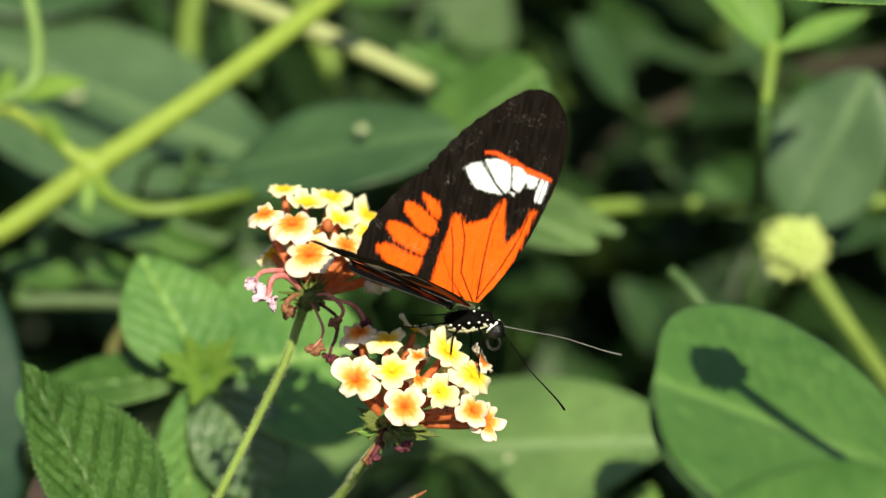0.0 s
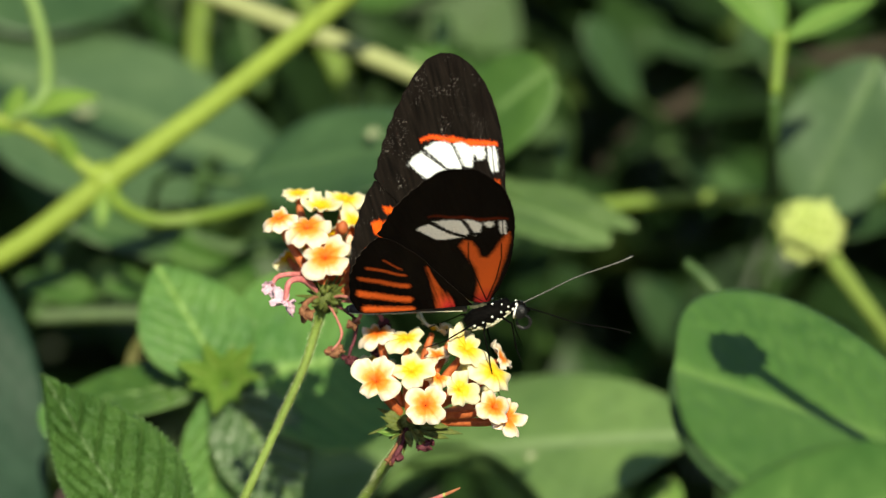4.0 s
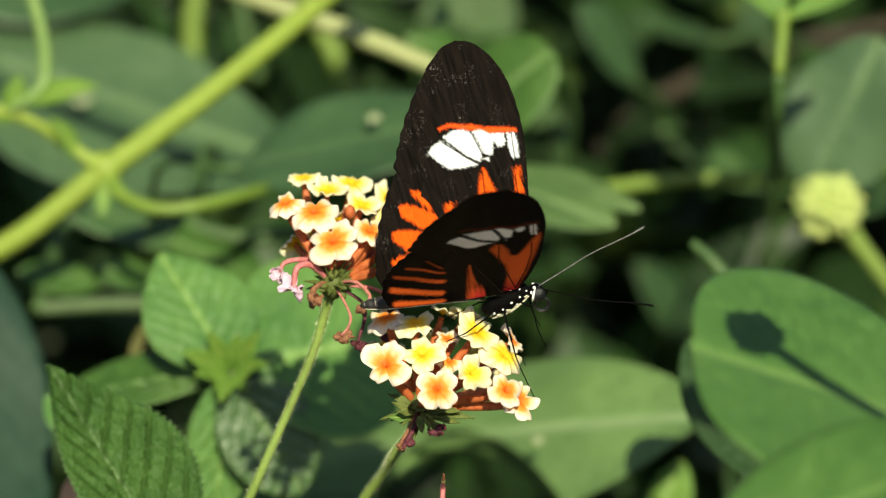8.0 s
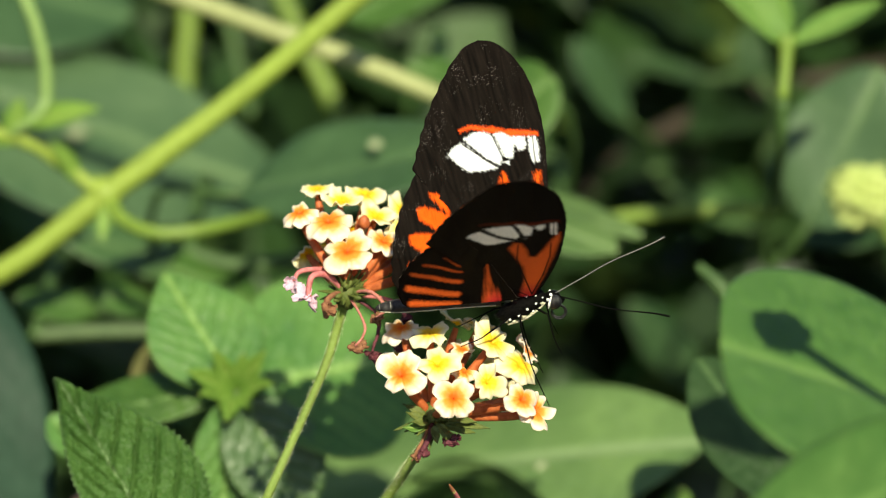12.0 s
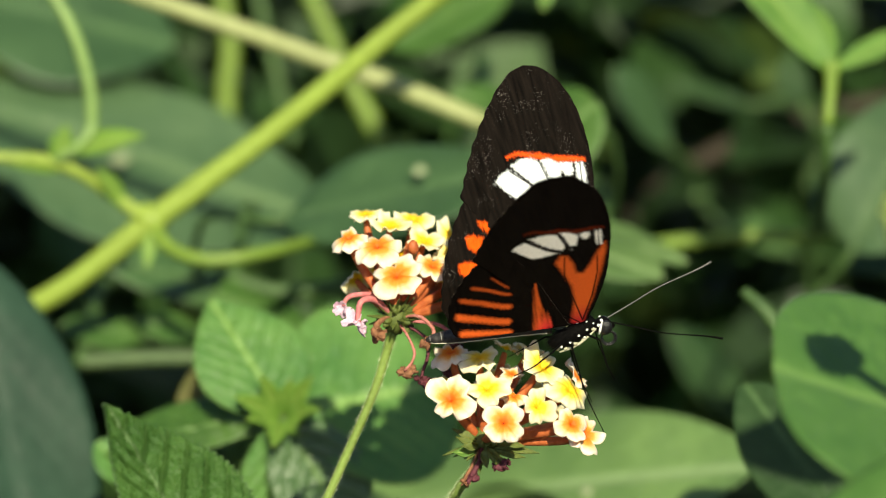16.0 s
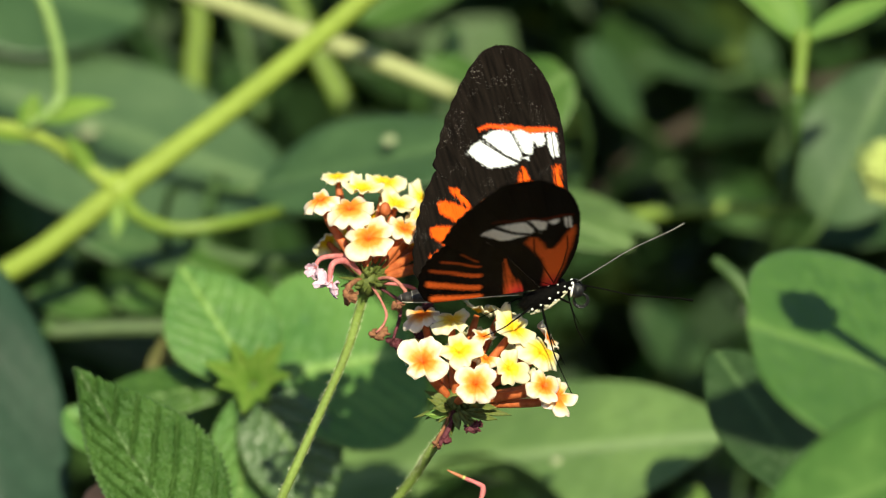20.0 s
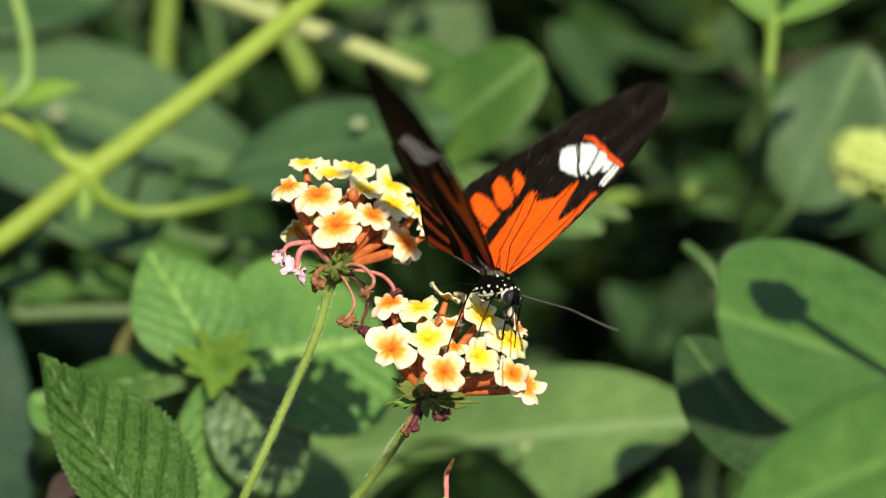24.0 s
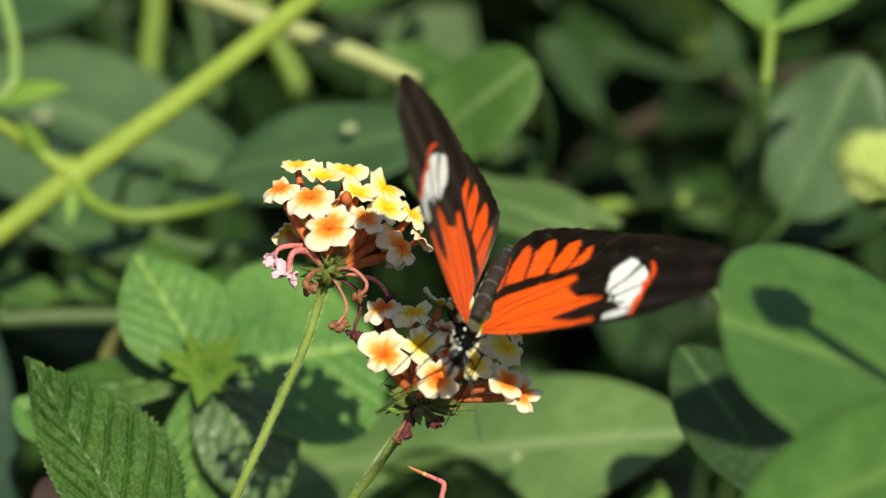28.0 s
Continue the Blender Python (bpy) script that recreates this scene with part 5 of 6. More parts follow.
def wing(name, front, back, side, hind, ns, nh, parent, label):
    """A wing, flat in its own space: x runs out along the wing, y to the rear (to the front for the right side), z is its upper face."""
    fs, bs = spline(front, 90), spline(back, 90)
    s0, s1 = front[0][0], front[-1][0]
    xs = s0 + (s1 - s0) * (0.5 - 0.5 * np.cos(np.pi * np.arange(ns + 1) / ns))
    lo, hi = np.interp(xs, fs[:, 0], fs[:, 1]), np.interp(xs, bs[:, 0], bs[:, 1])
    # the rim is slightly scalloped between the veins
    wavy = np.sin(xs * 2.6) * np.sin(np.pi * np.arange(ns + 1) / ns) ** 0.3
    lo, hi = lo - 0.03 * wavy, hi + 0.11 * wavy
    f = np.arange(nh + 1) / nh
    y = lo[:, None] + (hi - lo)[:, None] * f[None, :]
    x = np.repeat(xs[:, None], nh + 1, 1)
    bulge = np.clip((3.0 - x) / 3.5, 0, 1) if hind else x * 0
    z0 = 0.006 * y * y * (np.clip(x / 6, 0.1, 1) if hind else 1.0) - 0.0006 * (x - 8) ** 2 * (0.4 if hind else 1.0) + 0.10 * np.sin(y * 1.3 + x * 0.25) * np.minimum(1, x / 12) - (0.22 if hind else 0.0)
    z0 += 0.35 * np.minimum(0, x) - 0.5 * bulge * bulge * (3 - 2 * bulge)
    verts, colours, faces = [], [], []
    n = (ns + 1) * (nh + 1)
    at = lambda i, k, low: low * n + i * (nh + 1) + k
    for upper in (True, False):
        c, ridge = scale_colours(x, y, upper, hind)
        z = z0 + 0.05 * ridge + (0.035 if upper else -0.035)
        verts += np.stack([x, 1.05 * y * side, z], -1).reshape(-1, 3).tolist()
        colours.append(np.concatenate([c, np.full(x.shape + (1,), 1.0 if upper else 0.12)], -1).reshape(-1, 4))
        for i in range(ns):
            for k in range(nh):
                q = (at(i, k, not upper), at(i + 1, k, not upper), at(i + 1, k + 1, not upper), at(i, k + 1, not upper))
                faces.append(q if upper == (side > 0) else q[::-1])
    for i in range(ns):
        for k in (0, nh):
            q = (at(i, k, 0), at(i + 1, k, 0), at(i + 1, k, 1), at(i, k, 1))
            faces.append(q if (k > 0) == (side > 0) else q[::-1])
    for i in (0, ns):
        for k in range(nh):
            q = (at(i, k, 0), at(i, k + 1, 0), at(i, k + 1, 1), at(i, k, 1))
            faces.append(q if (i == 0) == (side > 0) else q[::-1])
    me = bpy.data.meshes.new(name)
    me.from_pydata([(a / 1000, b / 1000, c / 1000) for a, b, c in verts], [], faces)
    col = me.attributes.new("scales", "FLOAT_COLOR", "POINT")
    col.data.foreach_set("color", np.concatenate(colours).ravel())
    me.materials.append(M_WING)
    me.shade_smooth()
    ob = new(name, me)
    ob.parent = parent
    ob["label"] = label
    return ob


def mm(*p):
    return Vector(p) / 1000


def butterfly():
    fly = thing("butterfly", (0.008, -0.007, 0.497), "black and orange butterfly with white wing bands on a flower", "butterfly")
    # thorax, neck and abdomen
    low = lambda x, y, z: mm(x, y, z - 0.30 * (4.2 - x))
    bm = bmesh.new()
    ball(bm, low(0.6, 0, -0.7), 0.0036, 0.0018, 0.0015, Matrix.Rotation(-0.30, 3, "Y"), 18, 12, 0.12)
    ball(bm, low(3.4, 0, -0.8), 0.0014, 0.0013, 0.0014, None, 14, 9, 0.15)
    thorax = part("thorax", bm, M_BODY, fly, "black thorax with white dots")
    r = random.Random(2)
    bm = bmesh.new()
    for _ in range(520):
        d = Vector((r.gauss(0, 1), r.gauss(0, 1), r.gauss(0, 1))).normalized()
        p = low(0.8 + 3.7 * d.x, 1.8 * d.y, -0.5 + 1.75 * d.z)
        d = (d + Vector((-0.9, 0, -0.2))).normalized()
        t = d.orthogonal().normalized() * 0.00003
        bm.faces.new([bm.verts.new(q) for q in (p - t, p + t, p + d * r.uniform(0.0004, 0.0010))])
    tagged(part("fuzz", bm, M_BODY, thorax), kind="stuff")
    bm = bmesh.new()
    for _ in range(260):
        a, q = r.uniform(0, 6.28), r.random() ** 0.5
        d = Vector((0.55 * q * math.cos(a), 0.62 * q * math.sin(a), 0)) + Vector((0, 0, 1))
        d = Vector((d.x * 0.9, d.y, d.z)).normalized()
        p = low(0.1 + 3.2 * d.x, 1.75 * d.y, -0.5 + 1.8 * d.z)
        w = (d + Vector((-0.8, 0, 0))).normalized()
        t = w.orthogonal().normalized() * 0.00005
        bm.faces.new([bm.verts.new(v) for v in (p - t, p + t, p + w * r.uniform(0.0004, 0.0008))])
    tagged(part("back_fuzz", bm, M_BACKFUZZ, thorax, "yellowish grey fuzz"), kind="stuff")
    for x, y, z in ((1.8, 1.0, 0.9), (1.8, -1.0, 0.9), (3.2, 0.8, 0.2), (3.2, -0.8, 0.2), (3.0, 1.25, -0.8), (3.0, -1.25, -0.8), (1.6, 1.75, -0.8), (1.6, -1.75, -0.8), (0.2, 1.75, -1.2), (0.2, -1.75, -1.2), (2.4, 1.5, -1.6), (2.4, -1.5, -1.6), (4.1, 0.9, -0.5), (4.1, -0.9, -0.5), (-1.2, 1.55, -1.2), (-1.2, -1.55, -1.2)):
        part("white_dot", ball(bmesh.new(), low(x, y, z), 0.00030 * (s := r.uniform(0.5, 0.9)), 0.00027 * s, 0.00026 * s, None, 9, 6, 0.4), M_WHITE, thorax)
    for x, y, z in ((3.9, 1.15, -1.3), (2.2, 1.45, -2.1), (0.9, 1.75, -1.9), (-0.6, 1.55, -2.0), (-1.8, 1.2, -1.5), (1.4, 1.2, -2.5), (-0.2, 0.9, -2.5), (2.9, 1.0, -2.2)):
        for sg in (1, -1):
            part("cream_patch", ball(bmesh.new(), low(x, y * sg * 0.94, z * 0.94), 0.00042 * (k := r.uniform(0.5, 1.0)), 0.00022 * k, 0.00030 * k, None, 9, 6, 0.7), M_CREAM, thorax)
    for sg in (1, -1):
        part("pale_streak", tube([low(4.4, 0.9 * sg, -1.5), low(2.6, 1.3 * sg, -2.0), low(0.6, 1.4 * sg, -2.2), low(-1.6, 1.2 * sg, -2.0)], [0.10, 0.16, 0.18, 0.12], 10, 6, lump=0.3), M_CREAM, thorax)
    rows = spline([(-2.0, 0.0, 1.5), (-4.0, 0.2, 1.55), (-8.0, 0.5, 1.7), (-12.5, 0.6, 1.75), (-16.5, 0.5, 1.55), (-19.4, 0.4, 1.0), (-20.4, 0.35, 0.3)], 41)
    abdomen = part("abdomen", tube([mm(x, 0.0040 * x * x, z) for x, z, _ in rows], [q * 0.70 * (1 + 0.05 * math.sin(i * 1.6)) for i, (_, _, q) in enumerate(rows)], 41, 16), M_ABDOMEN, fly, "slender ringed grey-black abdomen")
    for sg in (1, -1):
        part("side_line", tube([mm(x, 0.0040 * x * x + 0.61 * q * sg, z - 0.42 * q) for x, z, q in rows[3:-3:4]], [0.08] * len(rows[3:-3:4]), 20, 6, lump=0.35), M_CREAM, abdomen, "cream line along the side")
    for i in range(5, 36, 5):
        x, z, q = rows[i]
        ring = [mm(x, 0.0040 * x * x + q * 0.70 * math.sin(a), z + q * 0.70 * math.cos(a)) for a in np.linspace(-1.6, 1.6, 7)]
        part("ring", tube(ring, [0.045] * 7, 12, 5), M_BELLY, abdomen)
    # head
    bm = ball(bmesh.new(), mm(5.5, 0, -1.3), 0.0013, 0.0013, 0.0013, None, 16, 10, 0.1)
    head = part("head", bm, M_BODY, fly, "black head with white dots")
    for sg in (1, -1):
        part("eye", ball(bmesh.new(), mm(5.8, 0.85 * sg, -1.35), 0.00105, 0.00068, 0.00115, None, 16, 10), M_EYE, head, "round dark compound eye")
        part("palp", tube([mm(6.2, 0.25 * sg, -1.7), mm(6.9, 0.3 * sg, -1.5), mm(7.3, 0.3 * sg, -1.1)], [0.25, 0.28, 0.1], 8, 7), M_BODY, head)
        tip = mm(22.5, 5.5, 6.0) if sg > 0 else mm(22.0, -7.5, -0.8)
        base = mm(6.0, 0.4 * sg, -0.5)
        mid = base.lerp(tip, 0.5) + mm(0, 0, 0.5 * sg)
        # one feeler's sunlit look is put into its lighter material
        part("antenna", tube([base, base.lerp(mid, 0.5), mid, base.lerp(tip, 0.85), tip], [0.12, 0.10, 0.10, 0.13, 0.18], 24, 6), M_ANTENNA if sg > 0 else M_BODY, head, "long thin clubbed antenna")
    for x, y, z in ((5.9, 0.3, -0.35), (5.9, -0.3, -0.35), (5.2, 0.6, -0.25), (5.2, -0.6, -0.25), (6.3, 0.0, -0.7), (4.8, 0.9, -0.9), (4.8, -0.9, -0.9), (6.3, 0.45, -1.0), (6.3, -0.45, -1.0)):
        part("white_dot", ball(bmesh.new(), mm(x, y, z), 0.00025, 0.00023, 0.00023, None, 8, 6, 0.3), M_WHITE, head)
    for sg in (1, -1):
        part("eye_stripe", tube([mm(4.9, 1.0 * sg, -2.3), mm(4.95, 1.35 * sg, -1.6), mm(5.1, 1.25 * sg, -0.8), mm(5.4, 0.8 * sg, -0.3)], [0.10, 0.18, 0.16, 0.08], 12, 6, lump=0.2), M_WHITE, head, "white stripe behind the eye")
    coil = [mm(6.5 + 1.2 * math.sin(a) * (1 - a / 40), 0.02 * a, -3.4 + 1.2 * math.cos(a) * (1 - a / 40)) for a in np.linspace(0.2, 11.0, 26)]
    part("proboscis", tube([mm(6.0, 0, -1.8)] + coil, [0.15] * 27, 70, 6), M_EYE, head, "coiled proboscis")
    # legs
    for sg in (1, -1):
        for hip, knee, shin, foot in (((2.8, 0.9, -2.0), (4.4, 2.6, -2.6), (4.7, 3.2, -6.4), (5.4, 3.4, -9.0)), ((0.4, 1.2, -2.2), (0.2, 3.6, -3.4), (0.8, 4.6, -10.0), (2.2, 5.4, -16.0)), ((-0.6, 1.2, -2.2), (-3.0, 3.0, -2.8), (-6.0, 3.6, -4.0), (-9.0, 3.4, -4.8))):
            q = [mm(p[0], p[1] * sg, p[2]) for p in (hip, knee, shin, foot)]
            part("leg", tube([q[0], q[0].lerp(q[1], 0.8), q[1], q[1].lerp(q[2], 0.5), q[2], q[3]], [0.20, 0.16, 0.14, 0.12, 0.10, 0.07], 24, 6), M_BODY, fly, "thin black leg")
    wings = []
    for sg in (1, -1):
        wings.append((sg, wing("forewing", COSTA, TRAIL, sg, False, 260, 110, fly, "forewing, orange at its root, white band, black tip"), wing("hindwing", HIND_FRONT, HIND_BACK, sg, True, 140, 110, fly, "black hindwing with a fan of orange rays")))
    return fly, wings, head, abdomen


FLY, WINGS, HEAD, ABDOMEN = butterfly()


# ---- the ant on the flower stalk ----
def ant():
    ob = thing("ant", P(-21.9, -50.4, 27.2), "tiny black ant climbing a flower stalk", "ant")
    for name, x, z, rx, rz in (("head", 0.85, 0.10, 0.30, 0.25), ("thorax", 0.15, 0.08, 0.45, 0.20), ("gaster", -0.75, 0.15, 0.52, 0.36)):
        part(name, ball(bmesh.new(), mm(x, 0, z), rx / 1000, rz / 1000, rz / 1000, None, 12, 8, 0.1), M_ANT, ob)
    for sg in (1, -1):
        for x, to in ((0.40, 0.75), (0.15, 0.15), (-0.10, -0.70)):
            part("leg", tube([mm(x, 0.15 * sg, 0.0), mm((x + to) / 2, 0.50 * sg, 0.22), mm(to, 0.80 * sg, -0.25)], [0.05, 0.04, 0.03], 8, 5), M_ANT, ob)
        part("antenna", tube([mm(1.05, 0.1 * sg, 0.2), mm(1.35, 0.3 * sg, 0.35), mm(1.70, 0.35 * sg, 0.1)], [0.035, 0.03, 0.03], 8, 5), M_ANT, ob)
    return ob


ANT = ant()


def fly_pose(x, y, z, yaw, pitch, roll):
    return Matrix.Translation((x / 1000, y / 1000, z / 1000)) @ (Matrix.Rotation(radians(yaw), 4, "Z") @ Matrix.Rotation(radians(-pitch), 4, "Y") @ Matrix.Rotation(radians(roll), 4, "X"))


def wing_pose(t, lift, sweep, side):
    """A wing raised by lift and swept forward by sweep, in degrees, at its hinge on the thorax; while the wings are held up their roots are drawn forward."""
    c, s = math.cos(radians(lift)), math.sin(radians(lift))
    a, b = math.cos(radians(sweep)), math.sin(radians(sweep))
    out = Vector((b, a * c * side, a * s))
    rear = Vector((-a, b * c * side, b * s)) * side
    m = Matrix((out, rear, out.cross(rear))).transposed().to_4x4()
    hinge = (0.0024, 0.0012 * side, 0.0003) if 5 < t < 22 else (0.0008, 0.0012 * side, 0.0008)
    return Matrix.Translation(hinge) @ m


# seconds; place of the thorax in mm; heading, pitch and roll in degrees
BODY_ROWS = [
    (0, 7.4, -2.6, 494.9, -22, -6, -4),
    (1, 7, -10.3, 495.4, -25, -8, 32),
    (1.85, 7, -10.3, 495.4, -25, -8, 32),
    (2, 7.8, -9.7, 498, 19, -5, 2),
    (2.1, 7.4, -9.2, 498.3, 17.7, -4.1, 2.2),
    (2.2, 6.9, -9.1, 497.9, 16.4, -3.2, 2.4),
    (2.3, 8, -8.9, 497.7, 15.1, -2.3, 2.6),
    (2.4, 7.6, -8.6, 497.4, 13.8, -1.4, 2.8),
    (2.5, 7, -8.3, 497.7, 12.5, -0.5, 3),
    (2.6, 7, -8.1, 497.5, 11.2, 0.4, 3.2),
    (2.7, 8.1, -7.8, 497.1, 9.9, 1.3, 3.4),
    (2.8, 7.9, -7.7, 496.9, 8.6, 2.2, 3.6),
    (2.9, 7.6, -7.3, 496.8, 7.3, 3.1, 3.8),
    (3, 7.6, -7, 496.8, 6, 4, 4),
    (3.1, 7.8, -6.6, 497.2, 5.5, 4.1, 3.9),
    (3.2, 7.3, -6.3, 497.4, 4.9, 4.1, 3.9),
    (3.3, 7.3, -5.9, 497.5, 4.4, 4.2, 3.8),
    (3.4, 7.1, -5.8, 497.2, 3.9, 4.3, 3.7),
    (3.5, 7.5, -5.6, 496.7, 3.3, 4.3, 3.7),
    (4.5, 6.6, -3.5, 495.4, -2, 11, 3),
    (5.5, 7.8, -3.5, 494.5, -1.9, 12.8, 5.9),
    (5.8, 7.8, -3.5, 494.5, 1, 11.7, 5.5),
    (6, 7.8, -3.5, 494.5, -0.1, 11.7, 5.8),
    (7, 7.7, -11, 497.8, 10.1, 8.4, 1),
    (8, 8.1, -6.1, 495.7, 5, 10.7, 5),
    (9, 7.7, -7.6, 496.6, 7.4, 9.5, 5.2),
    (10, 8.9, -6, 495.8, 12.1, 7.1, 7.3),
    (11, 8.2, -6.9, 496.5, 4, 9.6, 5.2),
    (12.5, 8.1, -6.9, 496.5, 1.5, 10.8, 5.9),
    (14, 8.2, -8, 496.4, 6.5, 9.8, 5.4),
    (15, 8.5, -7.2, 496.3, 3.1, 8.8, 4.1),
    (16, 8.2, -8.3, 496.6, 6, 11.7, 3.7),
    (17, 8.4, -8, 496.7, 0.4, 14.2, 6.2),
    (18, 8.2, -7.4, 495.8, -0, 10.7, 6.4),
    (19, 8, -7.9, 496.2, 2.7, 12.2, 4.9),
    (20, 8.1, -7.4, 496.2, 2.7, 11.2, 4.3),
    (21, 8.4, -7.1, 495.7, 1.7, 12.5, 1.4),
    (21.6, 8.4, -7.1, 495.6, 0.3, 13.7, 1.4),
    (22.5, 6.5, -7.8, 497, -28, 2, -11),
    (23.5, 7.2, -8.7, 497.5, -59, 0, -21),
    (23.6, 6.8, -8.5, 498, -59, 0, -21),
    (23.7, 6.6, -8.5, 498, -59, 0, -21),
    (23.8, 7.1, -8.7, 497.3, -59, 0, -21),
    (23.9, 7.4, -8.6, 497.6, -59, 0, -21),
    (24, 6.7, -9, 496.5, -59, 0, -21),
    (24.1, 6.7, -9.4, 496.1, -59.9, -0.2, -22.5),
    (24.2, 7.2, -9.7, 496.3, -60.8, -0.4, -24),
    (24.3, 6.9, -9.9, 496.9, -61.7, -0.6, -25.5),
    (24.4, 6.9, -10, 497.5, -62.6, -0.8, -27),
    (24.5, 5.5, -10.3, 497.5, -63.5, -1, -28.5),
    (24.6, 6.1, -10.5, 497.9, -64.4, -1.2, -30),
    (24.7, 6, -11.2, 496.8, -65.3, -1.4, -31.5),
    (24.8, 5.4, -11.4, 497, -66.2, -1.6, -33),
    (24.9, 5.4, -11.6, 497.3, -67.1, -1.8, -34.5),
    (25, 6, -13, 494.1, -68, -2, -36),
    (25.1, 6.3, -12.7, 494.6, -67.9, -2.6, -34.7),
    (25.2, 6.8, -12.8, 494.2, -67.8, -3.2, -33.4),
    (25.3, 5.7, -12.5, 494.9, -67.7, -3.8, -32.1),
    (25.4, 4.8, -12.3, 495.1, -67.6, -4.4, -30.8),
    (25.5, 5.3, -12.5, 494.1, -67.5, -5, -29.5),
    (25.6, 5, -12.3, 494.3, -67.4, -5.6, -28.2),
    (25.7, 4.9, -11.5, 496.5, -67.3, -6.2, -26.9),
    (25.8, 4.9, -11.4, 496.6, -67.2, -6.8, -25.6),
    (25.9, 4.9, -11.5, 495.8, -67.1, -7.4, -24.3),
    (26, 4.3, -11.5, 495.5, -67, -8, -23),
    (26.1, 4.3, -11.2, 495.3, -68.1, -6.1, -23.9),
    (26.2, 5.2, -11.1, 494.7, -69.2, -4.2, -24.8),
    (26.3, 5.2, -10.7, 494.3, -70.3, -2.3, -25.7),
    (26.4, 5.3, -10.2, 494.6, -71.4, -0.4, -26.6),
    (26.5, 5.1, -9.5, 495.7, -72.5, 1.5, -27.5),
    (26.6, 5.4, -9, 495.9, -73.6, 3.4, -28.4),
    (26.7, 5.2, -9.1, 494.7, -74.7, 5.3, -29.3),
    (26.8, 5.2, -8.6, 494.9, -75.8, 7.2, -30.2),
    (26.9, 5.7, -8.7, 493.8, -76.9, 9.1, -31.1),
    (27, 5.5, -8.2, 493.8, -78, 11, -32),
    (27.1, 5.8, -9.8, 494.2, -80.5, 8.2, -32.1),
    (27.2, 5.6, -11.3, 494.2, -83, 5.4, -32.2),
    (27.3, 5.4, -12.8, 494.6, -85.5, 2.6, -32.3),
    (27.4, 5.8, -14.5, 494.1, -88, -0.2, -32.4),
    (27.5, 5.4, -16, 494.2, -90.5, -3, -32.5),
    (27.6, 4, -17.4, 494.6, -93, -5.8, -32.6),
    (27.7, 3.4, -19.3, 493.7, -95.5, -8.6, -32.7),
    (27.8, 4.4, -21.1, 493.2, -98, -11.4, -32.8),
    (27.9, 3.7, -22.6, 493.6, -100.5, -14.2, -32.9),
    (28, 3.7, -23.8, 494.8, -103, -17, -33),
]
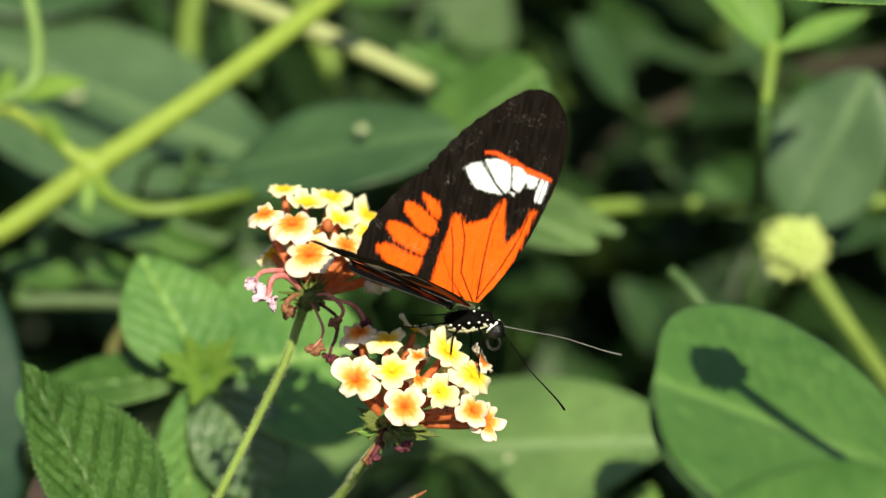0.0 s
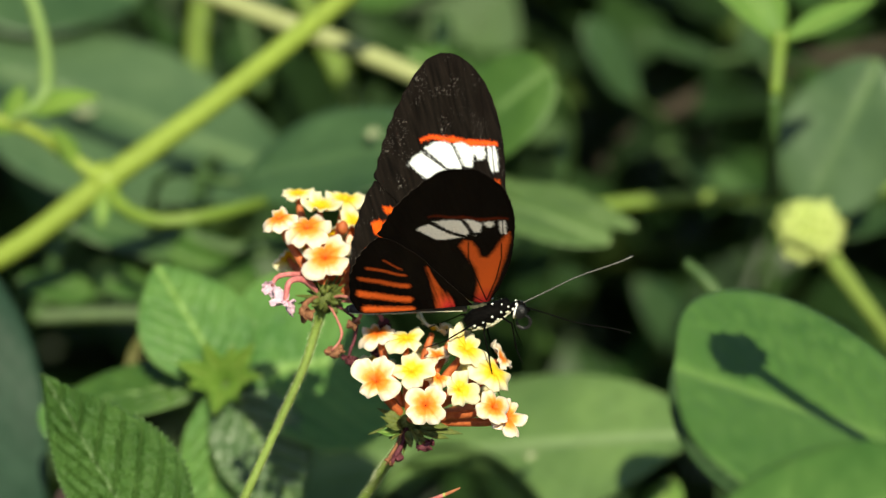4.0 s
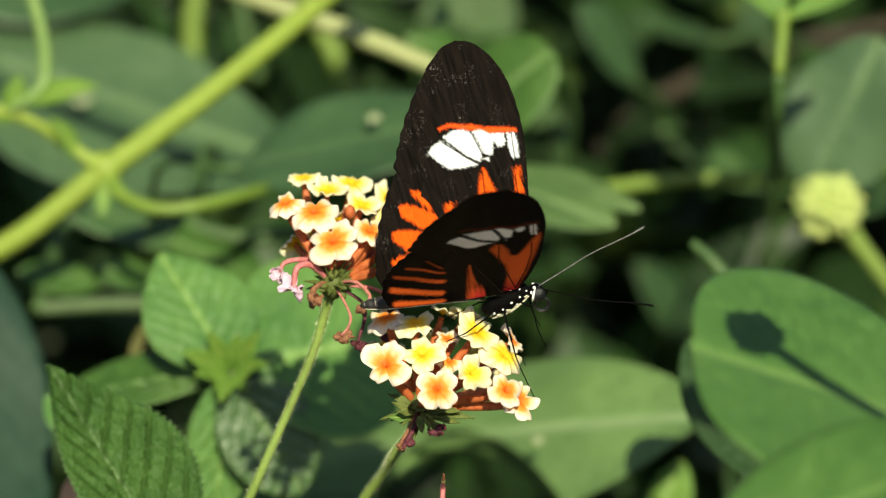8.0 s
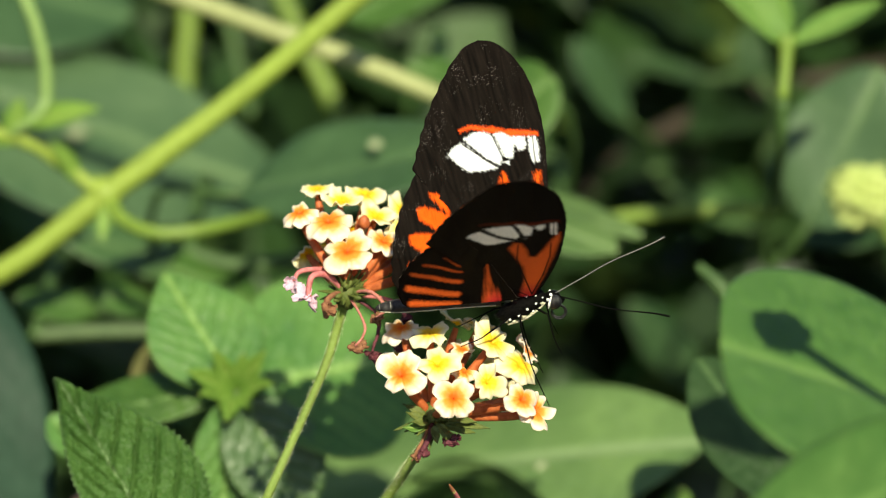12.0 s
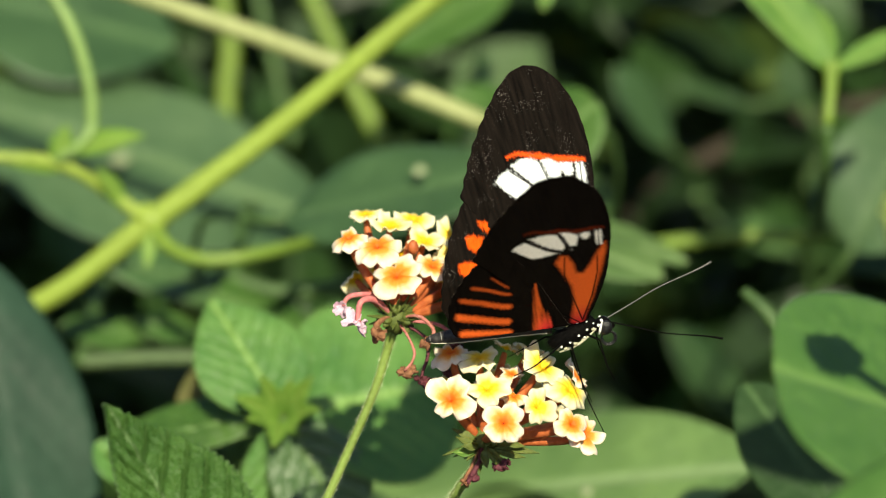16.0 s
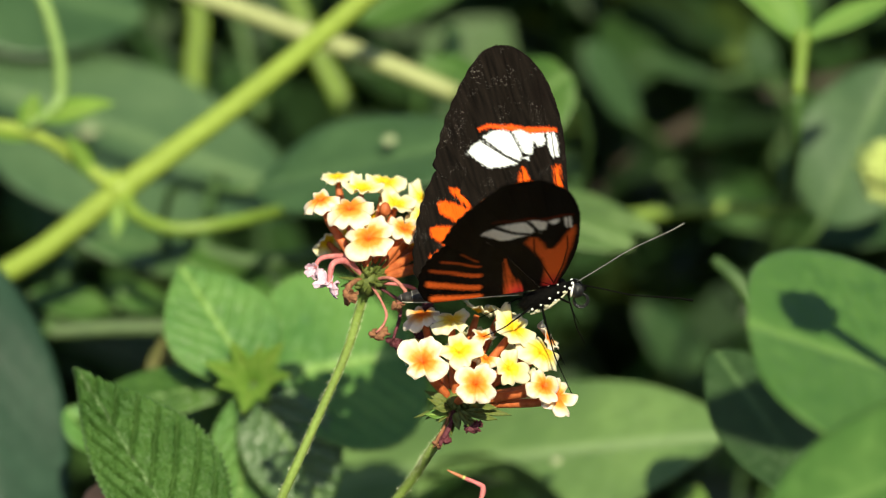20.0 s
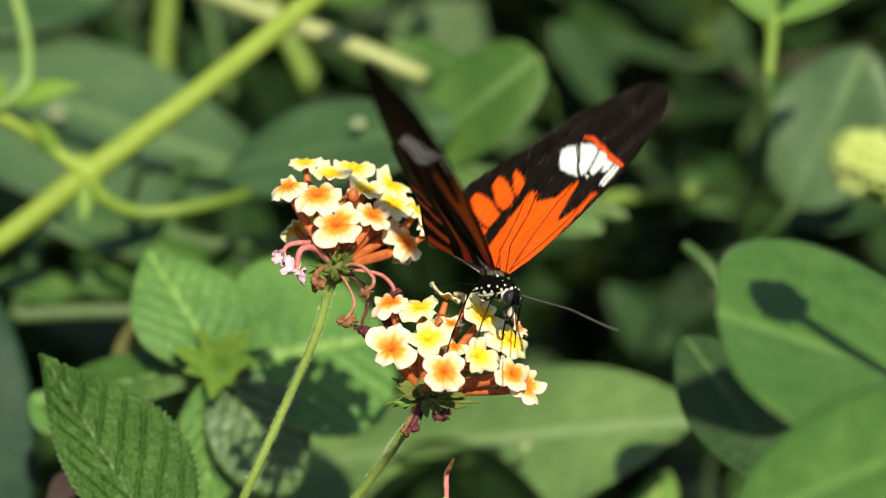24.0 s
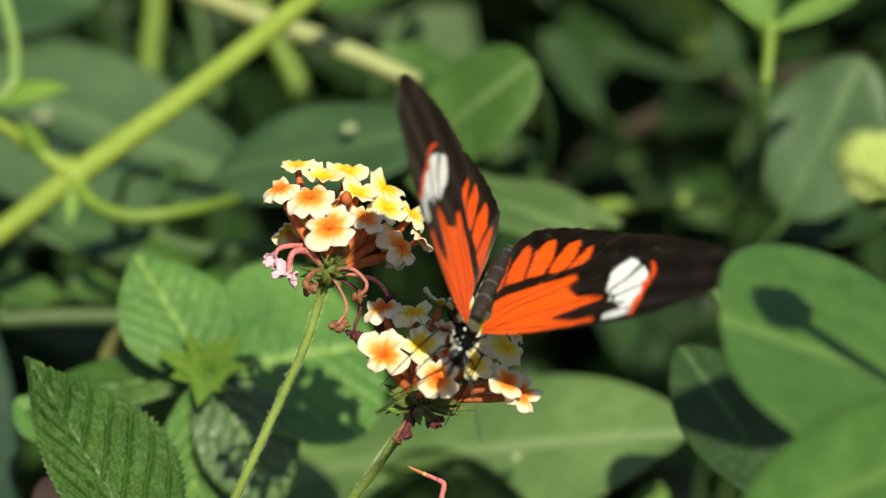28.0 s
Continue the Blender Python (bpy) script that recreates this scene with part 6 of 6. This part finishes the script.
# seconds; lift and sweep of the left wings, lift and sweep of the right wings
WING_ROWS = [
    (0, 48, -3, 25, -15),
    (0.1, 53, -2.5, 35.8, -12.7),
    (0.2, 74.7, -4.9, 59.2, -4),
    (0.4, 40, -3, 118, -15),
    (0.6, 36, 4, 130, 6),
    (0.8, 42, 4, 112, 6),
    (1, 34, 4, 137, 6),
    (1.3, 35, 4, 134, 6),
    (1.6, 35, 8, 133, -16),
    (1.85, 46, 8, 98, -16),
    (2, 63.1, 2.8, 53.9, -18.1),
    (2.1, 46.9, 3.5, 39.1, -15.7),
    (2.2, 31, 1.6, 19, -8.7),
    (2.3, 9.5, 5.3, 2.5, -18.2),
    (2.4, 2.7, 6.1, -1, -16.6),
    (2.5, 12.4, 2.5, 2.9, -14),
    (2.6, 26.6, -3.8, 19.5, -3.4),
    (2.7, 47.4, -3.9, 41.4, -5.7),
    (2.8, 56.8, -0.7, 55.8, -2.1),
    (2.9, 52.6, -2.3, 48.7, -0.4),
    (3, 34.8, -4.3, 36.9, -1.1),
    (3.1, 13.3, -6.4, 15.5, -1.4),
    (3.2, 2.8, -6.1, 5.5, -7.4),
    (3.3, 5.4, -7.3, 5.5, -2.2),
    (3.4, 17.2, -9.3, 12.5, 3.1),
    (3.5, 28.6, -7.7, 19.7, 5.2),
    (4, 60, -2, 55, 1),
    (4.5, 30, -2, -5, 1),
    (5, 58, -5, 50, 8),
    (5.5, 54.4, -1.9, 42.4, 8.6),
    (5.8, 45.3, -1.8, 26.6, 3.3),
    (6, 42.8, -2.6, 34.5, 5.4),
    (7, 52.5, 2, 40.6, -7),
    (8, 55.9, 1.5, 48.9, -0.3),
    (9, 49.9, 2.6, 46.7, -4.2),
    (10, 51.2, 1.2, 52, -10.3),
    (11, 51.7, 1.3, 48.3, 0.6),
    (12.5, 66, 2.5, 54.4, 3.7),
    (14, 69, 3.8, 68.1, 2.5),
    (15, 64.6, 1.9, 59.9, -0.2),
    (16, 67.4, 3.2, 57.8, -0),
    (17, 69, 5.6, 61.4, 5.2),
    (18, 67, 0.1, 58.8, 3.6),
    (19, 57.8, 2.5, 53.7, 1),
    (20, 49.9, 1.4, 47.6, -1.3),
    (21, 50.4, 0.5, 40.9, -2),
    (21.6, 62.1, 1.6, 46.8, 0.5),
    (22, 60, -1, 48, -3),
    (22.5, 25, -1, 5, -3),
    (23, 60, -2, 40, -1),
    (23.5, 78.1, 2.7, 51.4, -10.3),
    (23.6, 65.7, -3.6, 40.5, -10.7),
    (23.7, 47.1, -10.6, 18.2, -5.8),
    (23.8, 29, -12.8, 1.2, -3.5),
    (23.9, 24, -12.4, 6, -9.2),
    (24, 61.2, -2.3, 40.3, -5.7),
    (24.1, 75.9, 11.7, 60.1, 3.4),
    (24.2, 72.7, 14.4, 64.8, 7.9),
    (24.3, 71, 14, 49.8, 3.2),
    (24.4, 32.8, 8.1, 37.3, 1.6),
    (24.5, 37.9, 5.7, 27.6, 0.3),
    (24.6, 70.4, 13.5, 40, 5.3),
    (24.7, 88.3, 4.4, 57.2, 6.5),
    (24.8, 89.3, 4.9, 49.2, 6.7),
    (24.9, 69.9, 4.6, 27.7, 8.3),
    (25, 90.2, 3.1, 53.6, 13.3),
    (25.1, 77.3, 10.6, 34.6, 8.7),
    (25.2, 57.3, 0.6, 18.4, 7),
    (25.3, 48.7, 4.3, 14, 9),
    (25.4, 73.1, 7.8, 41.8, 6.7),
    (25.5, 83.8, 1.3, 59.5, 11.3),
    (25.6, 84.4, 3.7, 70.2, 10.9),
    (25.7, 81.2, 10.6, 59.1, -0.8),
    (25.8, 59.8, 4.9, 37.5, -3.7),
    (25.9, 55.4, 7.6, 27.6, -5.8),
    (26, 66.7, 6.3, 48.5, -4),
    (26.1, 81.8, -2.9, 61.2, 6),
    (26.2, 79.3, -14.5, 66.1, 11.5),
    (26.3, 76.5, 0.7, 64, 12.9),
    (26.4, 71.5, 7.9, 52, 8.2),
    (26.5, 47.8, -6.3, 23.8, 0.3),
    (26.6, 27.3, -0.6, -1.2, 3.5),
    (26.7, 35.5, 1.3, 2.5, -11.1),
    (26.8, 49.8, -9.4, 19.3, -9.5),
    (26.9, 76.8, 10.2, 43.3, -0.8),
    (27, 79, 1.7, 47.5, 2.8),
    (27.1, 87.1, 2.8, 47.9, -1.9),
    (27.2, 75.5, 5.4, 38.7, -8.6),
    (27.3, 56.6, -5.1, 31.4, -5.8),
    (27.4, 51.4, 3.3, 48.6, 4.1),
    (27.5, 59.3, 0.2, 51.1, -1.9),
    (27.6, 74, -4.9, 53, -3.7),
    (27.7, 80.7, -3.6, 69.5, -2.6),
    (27.8, 70.1, 6.1, 70.2, 2.5),
    (27.9, 66.3, -2.6, 58.5, -2.9),
    (28, 53.2, -2.7, 43.9, -4.2),
]


def nod(degrees):
    neck = Vector((0.0042, 0, -0.0011))
    return Matrix.Translation(neck) @ Matrix.Rotation(radians(degrees), 4, "Y") @ Matrix.Translation(-neck)


# seconds; bow of the head with its feelers, in degrees
HEAD_ROWS = [(0, 24), (1, 13), (2, 12), (3, 9), (6, 11), (8, 10), (10, 9), (14, 12), (17, 12), (21, 9), (22.5, 12), (24, 18), (25, 14), (26, 16), (27, 18), (28, 12)]


def swing(at, degrees):
    return Matrix.Translation(at) @ Matrix.Rotation(radians(degrees), 4, UPWARD)


# seconds; turn of the bent pink tip about its stalk, to the right, in degrees
TIP_ROWS = [(0, 38), (0.5, 80), (0.75, 30), (1, -13), (1.5, -50), (2, -85), (2.35, -30), (2.65, 30), (3, 90), (3.5, 90), (4.5, 35), (5.5, -17), (6, -25), (7, -6), (8, 2), (9, -2), (11, -12), (14, -25), (17, -60), (20, -90), (21, -90), (21.5, -85), (22.2, -25), (22.9, 35), (23.5, 85), (24, 10), (24.2, 0), (24.4, 31), (24.6, 17), (24.8, 6), (25, 10), (25.3, 47), (25.6, 85), (25.8, 26), (26, 6), (26.2, -17), (26.4, -80), (26.7, -85), (27, -90), (27.3, -90), (27.6, -88), (28, -85)]
# seconds; droop of the abdomen, in degrees
ABDOMEN_ROWS = [(0, 0), (0.4, 12), (1.6, 12), (2.1, 0), (3.5, 0), (5.5, -3), (11, -3), (14, -4), (18, -4), (21.5, -3), (23.5, 0), (28, 0)]


def droop(degrees):
    waist = Vector((-0.0015, 0, 0))
    return Matrix.Translation(waist) @ Matrix.Rotation(radians(-degrees), 4, "Y") @ Matrix.Translation(-waist)


# seconds; way of the ant up the flower stalk, in mm to the right, up and back
ANT_ROWS = [(0, -21.9, -50.4, 27.2), (14, -21.9, -50.4, 27.2), (16.2, -11.2, -35.4, 12.6), (16.6, -9.0, -31.7, 7.2), (16.8, -8.4, -31.0, 6.2), (17, -8.3, -30.7, 5.9), (17.2, -7.4, -29.3, 4.7), (17.4, -5.9, -27.2, 3.0), (17.6, -5.8, -26.5, 2.8), (17.8, -4.8, -25.2, 3.6), (18.2, -3.8, -23.4, 4.2), (28, -3.8, -23.4, 4.2)]


def ant_pose(u, v, d):
    ahead, up = D(0.5, 0.75, -0.42), D(-0.80, 0.52, -0.1)
    up = (up - ahead * up.dot(ahead)).normalized()
    return Matrix.Translation(P(u, v, d)) @ Matrix((ahead, up.cross(ahead), up)).transposed().to_4x4()


def motions():
    walk(HEAD, [(t, nod(a)) for t, a in HEAD_ROWS])
    walk(PINK_TIP, [(t, swing(PINK_TIP.location, a)) for t, a in TIP_ROWS])
    walk(ABDOMEN, [(t, droop(a)) for t, a in ABDOMEN_ROWS])
    walk(ANT, [(t, ant_pose(*row)) for t, *row in ANT_ROWS])
    walk(FLY, [(t, fly_pose(*row)) for t, *row in BODY_ROWS])
    for side, fore, hind in WINGS:
        k = 0 if side > 0 else 2
        rows = [(row[0], wing_pose(row[0], row[1 + k], row[2 + k], side)) for row in WING_ROWS]
        walk(fore, rows)
        # the right hindwing closes over the other once, early on
        # held up, the hindwings are drawn further forward under the forewings
        walk(hind, [(row[0], wing_pose(row[0], row[1 + k] + (12 if side < 0 and row[0] == 2 else 0), row[2 + k] + ((9 if side < 0 else 4) if 5 < row[0] < 22 else 0), side)) for row in WING_ROWS])


motions()
